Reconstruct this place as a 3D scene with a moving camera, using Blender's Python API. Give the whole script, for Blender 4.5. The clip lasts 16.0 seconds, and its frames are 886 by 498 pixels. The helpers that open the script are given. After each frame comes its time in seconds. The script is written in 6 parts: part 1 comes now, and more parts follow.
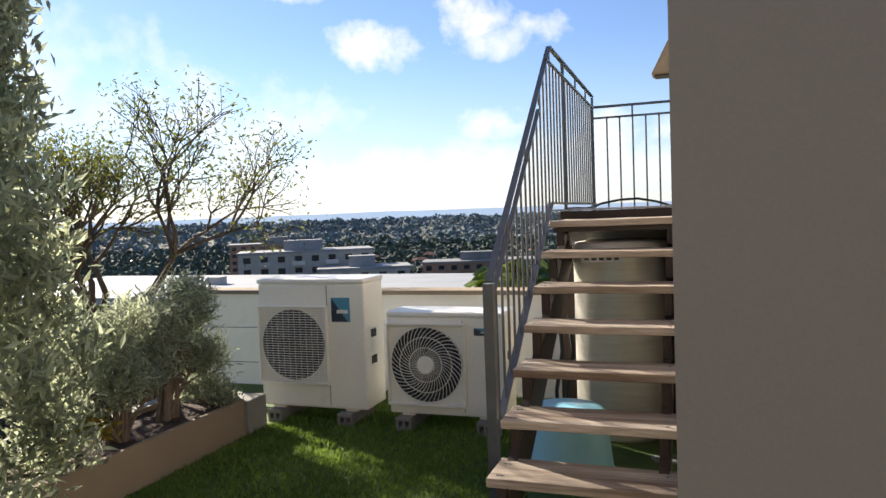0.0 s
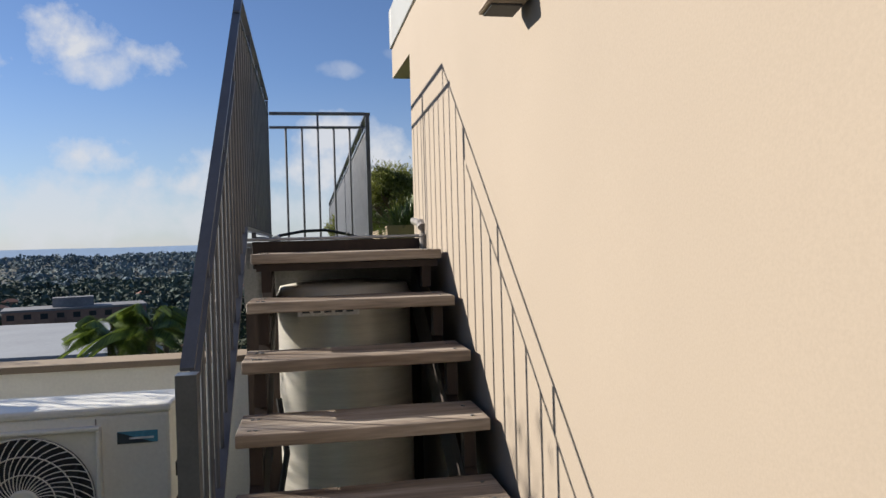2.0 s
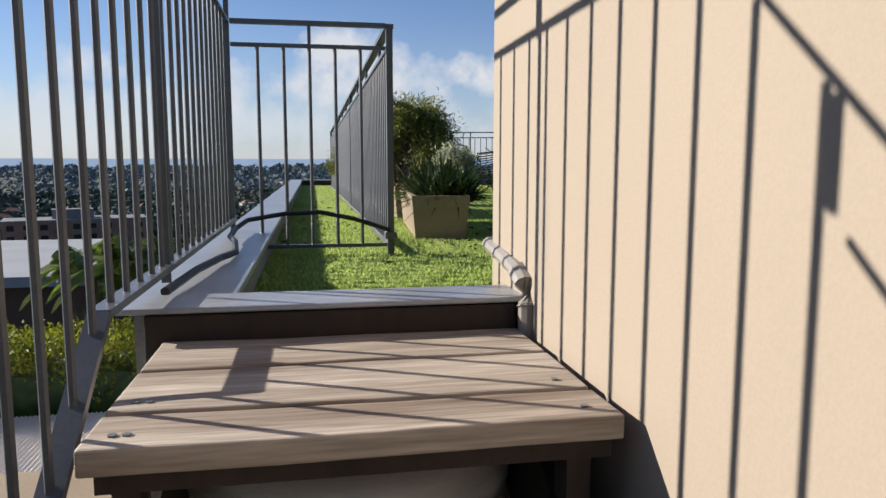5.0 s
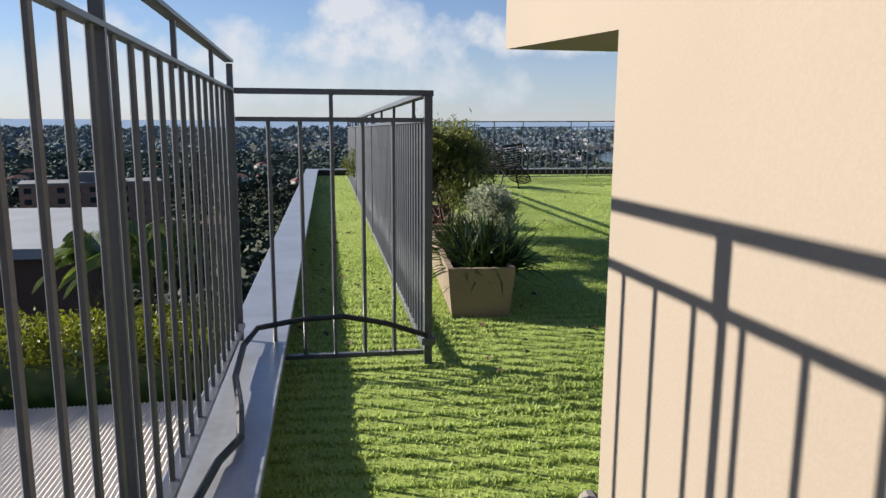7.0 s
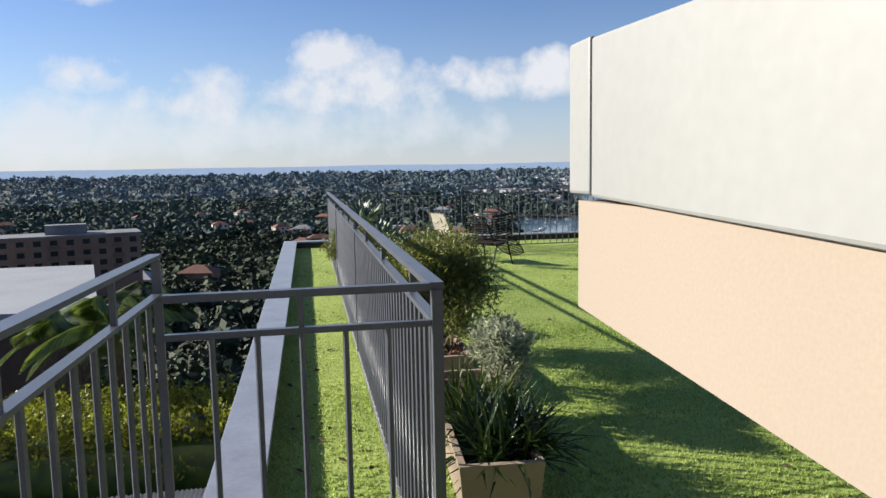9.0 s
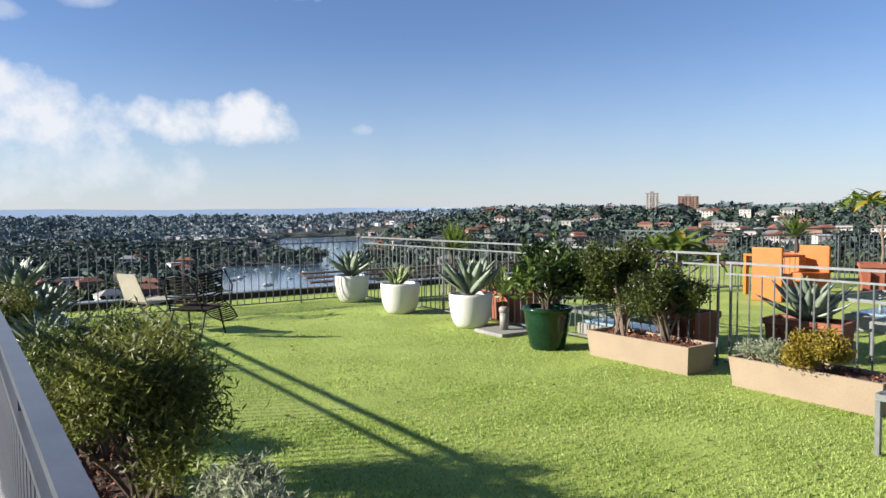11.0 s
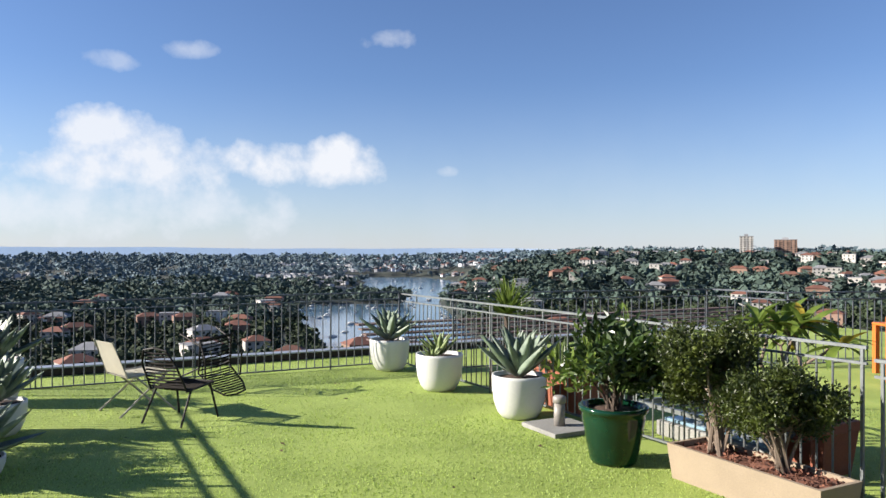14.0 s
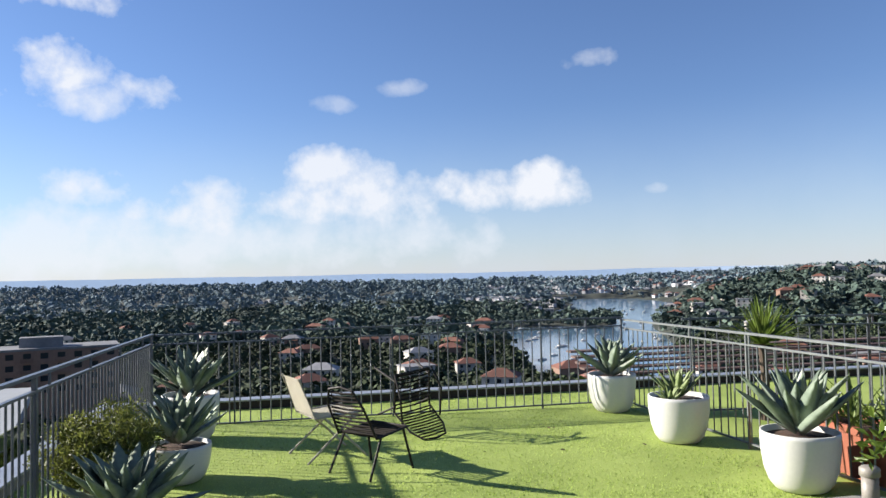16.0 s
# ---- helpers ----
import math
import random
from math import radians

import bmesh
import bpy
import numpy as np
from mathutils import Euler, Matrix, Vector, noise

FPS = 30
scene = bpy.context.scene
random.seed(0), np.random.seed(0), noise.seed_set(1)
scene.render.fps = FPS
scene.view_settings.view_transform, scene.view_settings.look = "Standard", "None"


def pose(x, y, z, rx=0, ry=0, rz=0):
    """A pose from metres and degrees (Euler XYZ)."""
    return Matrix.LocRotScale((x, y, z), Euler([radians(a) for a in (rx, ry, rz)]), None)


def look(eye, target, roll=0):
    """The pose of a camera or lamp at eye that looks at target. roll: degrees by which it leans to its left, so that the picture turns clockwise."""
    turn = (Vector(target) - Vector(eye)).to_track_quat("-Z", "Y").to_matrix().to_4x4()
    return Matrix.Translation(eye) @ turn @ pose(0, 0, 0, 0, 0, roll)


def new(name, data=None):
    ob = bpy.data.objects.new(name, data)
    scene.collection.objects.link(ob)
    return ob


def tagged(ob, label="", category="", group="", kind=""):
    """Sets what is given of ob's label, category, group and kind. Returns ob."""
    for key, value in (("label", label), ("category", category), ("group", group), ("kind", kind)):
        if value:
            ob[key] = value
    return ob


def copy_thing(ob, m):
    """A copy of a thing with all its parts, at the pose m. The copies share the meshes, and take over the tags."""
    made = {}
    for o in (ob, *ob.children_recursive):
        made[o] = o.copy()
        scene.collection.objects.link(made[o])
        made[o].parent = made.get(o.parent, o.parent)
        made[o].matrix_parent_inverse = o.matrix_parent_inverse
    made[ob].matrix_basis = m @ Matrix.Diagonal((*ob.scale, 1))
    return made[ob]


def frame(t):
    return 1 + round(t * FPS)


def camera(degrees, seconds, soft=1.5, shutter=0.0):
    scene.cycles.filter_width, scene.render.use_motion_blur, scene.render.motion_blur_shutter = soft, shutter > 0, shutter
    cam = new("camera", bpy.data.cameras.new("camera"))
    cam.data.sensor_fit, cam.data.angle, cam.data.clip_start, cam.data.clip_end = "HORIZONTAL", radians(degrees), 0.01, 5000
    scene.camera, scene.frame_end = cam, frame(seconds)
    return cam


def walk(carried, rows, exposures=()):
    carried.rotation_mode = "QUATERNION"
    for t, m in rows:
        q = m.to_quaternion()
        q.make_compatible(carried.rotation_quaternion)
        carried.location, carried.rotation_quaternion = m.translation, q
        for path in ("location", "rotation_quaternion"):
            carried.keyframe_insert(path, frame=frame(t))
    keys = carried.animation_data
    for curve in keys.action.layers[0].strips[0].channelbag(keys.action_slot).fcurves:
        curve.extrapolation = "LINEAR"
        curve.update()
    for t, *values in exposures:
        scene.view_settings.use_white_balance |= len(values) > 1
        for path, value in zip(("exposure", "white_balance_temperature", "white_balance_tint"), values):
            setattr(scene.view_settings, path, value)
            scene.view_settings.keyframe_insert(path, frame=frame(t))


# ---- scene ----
cam = camera(63.3, 16.0)
PATH = [
    (0, (-0.014, -4.65, 1.549), (-0.681, -2.767, 1.453), -2.1),
    (0.5, (-0.324, -4.335, 1.565), (-0.647, -2.362, 1.512), -1.6),
    (1, (-0.517, -4.01, 1.535), (-0.547, -2.011, 1.489), -2.0),
    (1.5, (-0.675, -3.619, 1.527), (-0.468, -1.63, 1.492), -1.8),
    (2, (-0.675, -3.115, 1.503), (-0.31, -1.148, 1.488), -1.6),
    (2.5, (-0.636, -2.519, 1.459), (-0.175, -0.573, 1.471), -1.6),
    (3, (-0.64, -2.069, 1.509), (-0.187, -0.121, 1.556), -1.0),
    (5.5, (-0.552, -0.836, 1.989), (-0.206, 1.108, 1.67), 0.1),
    (6, (-0.525, -0.641, 2.119), (-0.166, 1.294, 1.76), 0.9),
    (6.5, (-0.609, -0.471, 2.271), (-0.273, 1.468, 1.915), 1.3),
    (7, (-0.606, -0.327, 2.417), (-0.292, 1.619, 2.081), 0.3),
    (7.5, (-0.614, -0.116, 2.587), (-0.299, 1.829, 2.241), 0.2),
    (8, (-0.581, 0.071, 2.748), (-0.247, 2.016, 2.424), -0.5),
    (10.3, (-0.53, 1.544, 2.921), (0.004, 3.469, 2.831), 0.2),
    (10.5, (-0.493, 1.716, 2.902), (0.212, 3.586, 2.812), 0.4),
    (11, (-0.321, 2.052, 2.935), (0.804, 3.703, 2.833), -0.4),
    (11.5, (-0.055, 2.267, 2.949), (1.352, 3.685, 2.856), -0.6),
    (12, (0.205, 2.383, 2.971), (1.715, 3.691, 2.895), -0.6),
    (12.5, (0.428, 2.598, 3.026), (1.847, 4.005, 2.96), -1.2),
    (13, (0.683, 2.857, 3.098), (1.906, 4.439, 3.042), -0.8),
    (13.5, (0.932, 3.055, 3.16), (1.985, 4.755, 3.139), 0.1),
    (14, (1.09, 3.34, 3.134), (2.017, 5.112, 3.146), 0.2),
    (14.5, (1.22, 3.681, 3.111), (2.031, 5.509, 3.145), 0.2),
    (15, (1.355, 4.061, 3.137), (2.053, 5.935, 3.177), 0.3),
    (15.5, (1.439, 4.412, 3.125), (1.995, 6.333, 3.174), 0.0),
    (16, (1.537, 4.703, 3.107), (1.928, 6.662, 3.186), -1.2),
]
EXPOSURE = [(0, 1.65, 7200, 10), (0.3, 1.2, 7000, 10), (0.6, 1.08, 6900, 10), (1.0, 0.98, 6700, 10), (1.5, 0.92, 6700, 10), (3.0, 0.86, 6700, 10), (5.5, 0.98, 6700, 10), (8.0, 1.04, 6700, 10), (10.3, 1.2, 6700, 10), (16.0, 1.26, 6600, 10)]
walk(cam, [(t, look(e, g, r)) for t, e, g, r in PATH], EXPOSURE)

# ---- world, sun, exposure ----
SUN = Vector((-0.86, 0.42, 0.395)).normalized()
world = bpy.data.worlds.new("world")
scene.world = world
world.use_nodes = True
wn, wl = world.node_tree.nodes, world.node_tree.links
wn.clear()
w_out = wn.new("ShaderNodeOutputWorld")
w_bg = wn.new("ShaderNodeBackground")
w_sky = wn.new("ShaderNodeTexSky")
w_sky.sky_type = "NISHITA"
w_sky.sun_disc = False
w_sky.sun_elevation = math.asin(SUN.z)
w_sky.sun_rotation = math.atan2(SUN.x, SUN.y)
w_sky.air_density, w_sky.dust_density, w_sky.ozone_density = 1.0, 0.1, 4.6
w_bg.inputs["Strength"].default_value = 0.056
w_geo = wn.new("ShaderNodeTexCoord")


def wmath(op, a, b=None, clamp=False):
    n = wn.new("ShaderNodeMath")
    n.operation, n.use_clamp = op, clamp
    for i, v in enumerate((a, b)):
        if v is None:
            continue
        if isinstance(v, (int, float)):
            n.inputs[i].default_value = v
        else:
            wl.new(v, n.inputs[i])
    return n.outputs[0]


def cloud_sum():
    """Cumulus puffs: soft discs on the sky dome, frayed by noise."""
    nz = wn.new("ShaderNodeTexNoise")
    nz.inputs["Scale"].default_value = 13.0
    nz.inputs["Detail"].default_value = 7.0
    nz.inputs["Roughness"].default_value = 0.58
    wl.new(w_geo.outputs["Generated"], nz.inputs["Vector"])
    nf = wn.new("ShaderNodeTexNoise")
    nf.inputs["Scale"].default_value = 32.0
    nf.inputs["Detail"].default_value = 6.0
    wl.new(w_geo.outputs["Generated"], nf.inputs["Vector"])
    fray = wmath("ADD", wmath("MULTIPLY", wmath("SUBTRACT", nz.outputs["Fac"], 0.52), 4.6), wmath("MULTIPLY", wmath("SUBTRACT", nf.outputs["Fac"], 0.5), 1.5))
    total = None
    # bearing from +y to the right, height, half width, half height (degrees), density
    for az, el, wa, we, dens in CLOUDS:
        a, e = radians(az), radians(el)
        c = Vector((math.sin(a) * math.cos(e), math.cos(a) * math.cos(e), math.sin(e)))
        r = Vector((math.cos(a), -math.sin(a), 0))
        u = r.cross(c)
        d = wn.new("ShaderNodeVectorMath")
        d.operation = "SUBTRACT"
        wl.new(w_geo.outputs["Generated"], d.inputs[0])
        d.inputs[1].default_value = c
        sq = None
        for axis, half in ((r, wa * 1.45), (u, we * 1.2)):
            p = wn.new("ShaderNodeVectorMath")
            p.operation = "DOT_PRODUCT"
            wl.new(d.outputs[0], p.inputs[0])
            p.inputs[1].default_value = axis / math.sin(radians(half))
            q = wmath("MULTIPLY", p.outputs["Value"], p.outputs["Value"])
            sq = q if sq is None else wmath("ADD", sq, q)
        p = wn.new("ShaderNodeVectorMath")
        p.operation = "DOT_PRODUCT"
        wl.new(w_geo.outputs["Generated"], p.inputs[0])
        p.inputs[1].default_value = c
        front = wmath("GREATER_THAN", p.outputs["Value"], 0.6)
        body = wmath("ADD", wmath("SUBTRACT", 1.0, sq), fray)
        body = wmath("MULTIPLY", wmath("MULTIPLY", body, 0.85, True), dens)
        body = wmath("MULTIPLY", body, front)
        total = body if total is None else wmath("MAXIMUM", total, body)
    # low veil of haze and thin cloud near the horizon
    sep = wn.new("ShaderNodeSeparateXYZ")
    wl.new(w_geo.outputs["Generated"], sep.inputs[0])
    veil = wmath("SUBTRACT", 1.0, wmath("MULTIPLY", wmath("ABSOLUTE", sep.outputs["Z"]), 4.2), True)
    veil = wmath("MULTIPLY", wmath("POWER", veil, 1.6), wmath("ADD", 0.45, wmath("MULTIPLY", nz.outputs["Fac"], 0.6)), True)
    return total, veil


CLOUDS = [
    (17.2, 6.9, 4.4, 1.5, 1.0), (19.5, 7.8, 2.2, 1.3, 1.0), (3.4, 6.4, 5.2, 2.3, 0.92), (2.6, 8.4, 3.0, 1.5, 0.9), (-7.5, 5.6, 4.2, 1.9, 0.85),
    (-14.8, 7.0, 2.4, 1.3, 0.9), (-16.8, 15.2, 2.4, 2.0, 0.95), (-14.2, 13.2, 2.6, 1.1, 0.7), (-10.6, 14.3, 2.2, 1.3, 0.85), (-24, 13.2, 3.2, 1.9, 1.0),
    (-16.5, 20.5, 3.2, 1.4, 0.9), (-31, 17.5, 2.8, 1.1, 0.8), (8, 15, 1.4, 0.6, 0.4), (23, 16.6, 1.4, 0.7, 0.45),
    (2.6, 13.7, 1.4, 0.6, 0.35), (28, 6.5, 0.9, 0.4, 0.4), (-20, 3.0, 16, 2.6, 0.6), (-38, 8, 8, 4, 0.55), (0, 3.2, 13, 1.8, 0.55), (-60, 12, 14, 6, 0.5), (-110, 20, 20, 8, 0.5), (150, 18, 25, 8, 0.5),
]
cl_fac, haze_fac = cloud_sum()
w_mix = wn.new("ShaderNodeMix")
w_mix.data_type = "RGBA"
wl.new(cl_fac, w_mix.inputs["Factor"])
w_tint = wn.new("ShaderNodeMix")
w_tint.data_type, w_tint.blend_type = "RGBA", "MULTIPLY"
w_tint.inputs["Factor"].default_value = 1.0
wl.new(w_sky.outputs["Color"], w_tint.inputs["A"])
w_tint.inputs["B"].default_value = (1.0, 0.98, 1.12, 1)
w_haze = wn.new("ShaderNodeMix")
w_haze.data_type = "RGBA"
wl.new(wmath("MULTIPLY", haze_fac, 0.8), w_haze.inputs["Factor"])
wl.new(w_tint.outputs["Result"], w_haze.inputs["A"])
w_haze.inputs["B"].default_value = (4.9, 5.6, 6.7, 1)
wl.new(w_haze.outputs["Result"], w_mix.inputs["A"])
w_mix.inputs["B"].default_value = (6.6, 6.9, 7.5, 1)
wl.new(w_mix.outputs["Result"], w_bg.inputs["Color"])
wl.new(w_bg.outputs["Background"], w_out.inputs["Surface"])

sun = new("sun", bpy.data.lights.new("sun", "SUN"))
sun.data.energy, sun.data.angle, sun.data.color = 5.0, radians(0.55), (1.0, 0.94, 0.85)
sun.matrix_world = look(SUN * 50, (0, 0, 0))

# ---- materials ----
def material(name, base, rough=0.6, metal=0.0, var=0.25, scale=6.0, grain=60.0, bump=0.15, depth=0.004, second=None, blend=0.5, spec=0.5, trans=0.0, stretch=None, island=0.0, rnd=0.0, stain=None):
    """Two scales of noise over a base colour, with fine relief. stretch: the grain's direction. island, rnd: change from piece to piece."""
    m = bpy.data.materials.new(name)
    m.use_nodes = True
    n, l = m.node_tree.nodes, m.node_tree.links
    b = n["Principled BSDF"]
    b.inputs["Roughness"].default_value = rough
    b.inputs["Metallic"].default_value = metal
    b.inputs["Specular IOR Level"].default_value = spec
    tc = n.new("ShaderNodeTexCoord")
    src = tc.outputs["Object"]
    if stretch:
        mp = n.new("ShaderNodeMapping")
        mp.inputs["Scale"].default_value = stretch
        l.new(src, mp.inputs["Vector"])
        src = mp.outputs["Vector"]

    def noise_tex(s, detail):
        t = n.new("ShaderNodeTexNoise")
        t.inputs["Scale"].default_value = s
        t.inputs["Detail"].default_value = detail
        l.new(src, t.inputs["Vector"])
        return t.outputs["Fac"]

    big, small = noise_tex(scale, 3), noise_tex(grain, 4)
    mix = n.new("ShaderNodeMix")
    mix.data_type = "RGBA"
    lo = [c * (1 - var) for c in base]
    hi = [min(1, c * (1 + var)) for c in base]
    if second:
        hi = second
    ramp = n.new("ShaderNodeMapRange")
    ramp.inputs["From Min"].default_value, ramp.inputs["From Max"].default_value = 0.3, 0.7
    l.new(big, ramp.inputs["Value"])
    l.new(ramp.outputs["Result"], mix.inputs["Factor"])
    mix.inputs["A"].default_value, mix.inputs["B"].default_value = (*lo, 1), (*hi, 1)
    col = mix.outputs["Result"]
    mul = n.new("ShaderNodeMix")
    mul.data_type, mul.blend_type = "RGBA", "MULTIPLY"
    mul.inputs["Factor"].default_value = blend
    l.new(col, mul.inputs["A"])
    r2 = n.new("ShaderNodeMapRange")
    r2.inputs["From Min"].default_value, r2.inputs["From Max"].default_value = 0.25, 0.75
    r2.inputs["To Min"].default_value, r2.inputs["To Max"].default_value = 0.45, 1.25
    l.new(small, r2.inputs["Value"])
    l.new(r2.outputs["Result"], mul.inputs["B"])
    col = mul.outputs["Result"]
    for amount, node, sock in ((island, "ShaderNodeNewGeometry", "Random Per Island"), (rnd, "ShaderNodeObjectInfo", "Random")):
        if amount:
            g = n.new(node)
            mr = n.new("ShaderNodeMapRange")
            mr.inputs["To Min"].default_value, mr.inputs["To Max"].default_value = 1 - amount, 1 + amount
            l.new(g.outputs[sock], mr.inputs["Value"])
            mm = n.new("ShaderNodeMix")
            mm.data_type, mm.blend_type = "RGBA", "MULTIPLY"
            mm.inputs["Factor"].default_value = 1
            l.new(col, mm.inputs["A"])
            l.new(mr.outputs["Result"], mm.inputs["B"])
            col = mm.outputs["Result"]
    if stain:
        s_col, s_scale, s_from, s_amount = stain
        st = noise_tex(s_scale, 6)
        sr = n.new("ShaderNodeMapRange")
        sr.inputs["From Min"].default_value, sr.inputs["From Max"].default_value = s_from, s_from + 0.18
        sr.inputs["To Max"].default_value = s_amount
        l.new(st, sr.inputs["Value"])
        sm = n.new("ShaderNodeMix")
        sm.data_type = "RGBA"
        l.new(sr.outputs["Result"], sm.inputs["Factor"])
        l.new(col, sm.inputs["A"])
        sm.inputs["B"].default_value = (*s_col, 1)
        col = sm.outputs["Result"]
    l.new(col, b.inputs["Base Color"])
    if bump:
        bp = n.new("ShaderNodeBump")
        bp.inputs["Strength"].default_value, bp.inputs["Distance"].default_value = bump, depth
        l.new(small, bp.inputs["Height"])
        l.new(bp.outputs["Normal"], b.inputs["Normal"])
    if trans:
        tr = n.new("ShaderNodeBsdfTranslucent")
        l.new(col, tr.inputs["Color"])
        ms = n.new("ShaderNodeMixShader")
        ms.inputs["Fac"].default_value = trans
        l.new(b.outputs["BSDF"], ms.inputs[1])
        l.new(tr.outputs["BSDF"], ms.inputs[2])
        l.new(ms.outputs["Shader"], n["Material Output"].inputs["Surface"])
    return m


M = {}
M["render"] = material("cream_render", (0.288, 0.239, 0.188), 0.85, var=0.04, scale=1.2, grain=180, bump=0.13, depth=0.002, blend=0.12, stain=((0.273, 0.216, 0.164), 1.7, 0.62, 0.3))
def smudged(name, src, y, z, ry, rz, colour):
    """A copy of a wall finish with one soft damp mark on it."""
    m = src.copy()
    m.name = name
    n, l = m.node_tree.nodes, m.node_tree.links
    b = n["Principled BSDF"]
    old = b.inputs["Base Color"].links[0].from_socket
    tc, mp, ln = n.new("ShaderNodeTexCoord"), n.new("ShaderNodeMapping"), n.new("ShaderNodeVectorMath")
    mp.inputs["Location"].default_value = (0, -y / ry, -z / rz)
    mp.inputs["Scale"].default_value = (0, 1 / ry, 1 / rz)
    ln.operation = "LENGTH"
    mr, mx = n.new("ShaderNodeMapRange"), n.new("ShaderNodeMix")
    mr.inputs["From Min"].default_value, mr.inputs["From Max"].default_value = 1.0, 0.2
    mr.inputs["To Max"].default_value = 0.6
    mx.data_type = "RGBA"
    l.new(tc.outputs["Object"], mp.inputs["Vector"])
    l.new(mp.outputs["Vector"], ln.inputs[0])
    l.new(ln.outputs["Value"], mr.inputs["Value"])
    l.new(mr.outputs["Result"], mx.inputs["Factor"])
    l.new(old, mx.inputs["A"])
    mx.inputs["B"].default_value = (*colour, 1)
    l.new(mx.outputs["Result"], b.inputs["Base Color"])
    return m


M["render_wall"] = smudged("cream_render_damp_mark", M["render"], 0.50, 1.74, 0.055, 0.24, (0.21, 0.18, 0.155))
M["white_cap"] = material("white_sheet_metal", (0.259, 0.264, 0.254), 0.5, var=0.05, scale=1.5, grain=40, bump=0.05, blend=0.1)
M["turf"] = material("turf_backing", (0.266, 0.357, 0.0622), 0.85, var=0.2, scale=1.3, grain=90, bump=0.4, depth=0.006, blend=0.4, second=(0.332, 0.415, 0.0913))
M["grass_blade"] = material("turf_blades", (0.385, 0.515, 0.112), 0.6, var=0.2, scale=1.1, grain=24, bump=0, blend=0.35, second=(0.44, 0.54, 0.17), trans=0.5, island=0.35)
M["grass_low"] = material("real_grass", (0.049, 0.098, 0.014), 0.7, var=0.35, scale=2, grain=60, bump=0.6, depth=0.01, second=(0.084, 0.14, 0.021), trans=0, island=0.3)
M["terrace_blade"] = material("terrace_grass_blades", (0.13, 0.24, 0.03), 0.6, var=0.3, scale=1.5, grain=30, bump=0, blend=0.3, second=(0.22, 0.32, 0.06), trans=0.45, island=0.35)
M["steel"] = material("grey_painted_steel", (0.078, 0.086, 0.104), 0.33, var=0.15, scale=9, grain=120, bump=0.08, depth=0.001, blend=0.25)
M["flash"] = material("grey_metal_flashing", (0.324, 0.339, 0.372), 0.36, 0.35, var=0.12, scale=3, grain=40, bump=0.06, blend=0.25, stain=((0.129, 0.121, 0.121), 5, 0.60, 0.5))
M["wood"] = material("weathered_tread_timber", (0.21, 0.145, 0.10), 0.75, var=0.3, scale=3, grain=26, bump=0.7, depth=0.004, blend=0.75, stretch=(0.25, 3.2, 3.2), second=(0.44, 0.38, 0.32), rnd=0.20, stain=((0.12, 0.065, 0.04), 2.2, 0.58, 0.65))
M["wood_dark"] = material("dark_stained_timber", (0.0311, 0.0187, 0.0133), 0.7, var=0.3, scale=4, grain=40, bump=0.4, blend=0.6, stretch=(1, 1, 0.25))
M["ac"] = material("cream_white_powder_coat", (0.84, 0.82, 0.74), 0.4, var=0.04, scale=3, grain=60, bump=0.03, blend=0.12, stain=((0.55, 0.52, 0.43), 3, 0.66, 0.4))
M["ac_dark"] = material("dark_fan_well", (0.02, 0.022, 0.025), 0.6, var=0.3)
M["ac_fin"] = material("grey_fins", (0.096, 0.104, 0.112), 0.45, 0.6, var=0.2, stretch=(1, 1, 30), scale=9)
M["concrete"] = material("grey_concrete", (0.244, 0.238, 0.221), 0.9, var=0.18, scale=3, grain=70, bump=0.5, blend=0.4, stain=((0.116, 0.11, 0.0988), 2.5, 0.58, 0.5))
M["sand_render"] = material("sandstone_coloured_planter", (0.279, 0.217, 0.154), 0.9, var=0.10, scale=2.5, grain=110, bump=0.4, depth=0.003, blend=0.25, stain=((0.209, 0.139, 0.0871), 3, 0.58, 0.5))
M["tank"] = material("brushed_stainless_steel", (0.84, 0.80, 0.72), 0.34, 0.3, var=0.08, stretch=(1, 1, 12), scale=3, grain=40, bump=0.04, blend=0.15)
M["blue"] = material("light_blue_plastic", (0.26, 0.58, 0.74), 0.4, var=0.06, blend=0.1, bump=0.02)
M["white_pot"] = material("white_glazed_fibre", (0.572, 0.564, 0.544), 0.38, var=0.03, scale=2, grain=40, bump=0.04, blend=0.08, stain=((0.432, 0.404, 0.334), 3.0, 0.64, 0.35))
M["green_pot"] = material("dark_green_glaze", (0.004, 0.030, 0.015), 0.12, var=0.35, scale=3, grain=20, bump=0.08, blend=0.3)
M["terracotta"] = material("terracotta", (0.261, 0.0809, 0.0436), 0.75, var=0.15, scale=4, grain=60, bump=0.3, blend=0.3, stain=((0.343, 0.205, 0.149), 3, 0.62, 0.4))
M["orange"] = material("orange_woven_plastic", (0.516, 0.124, 0.0156), 0.5, var=0.08, scale=5, grain=90, bump=0.4, blend=0.2)
M["soil"] = material("potting_mix_bark", (0.06, 0.033, 0.021), 0.95, var=0.5, scale=20, grain=80, bump=1.0, depth=0.02, blend=0.7)
M["bark_chip"] = material("red_bark_chips", (0.165, 0.0675, 0.0413), 0.95, var=0.4, scale=15, grain=60, bump=0.5, island=0.4)
M["bark"] = material("tree_bark", (0.093, 0.0668, 0.0494), 0.9, var=0.3, scale=6, grain=50, bump=0.8, depth=0.01, stretch=(3, 3, 0.6))
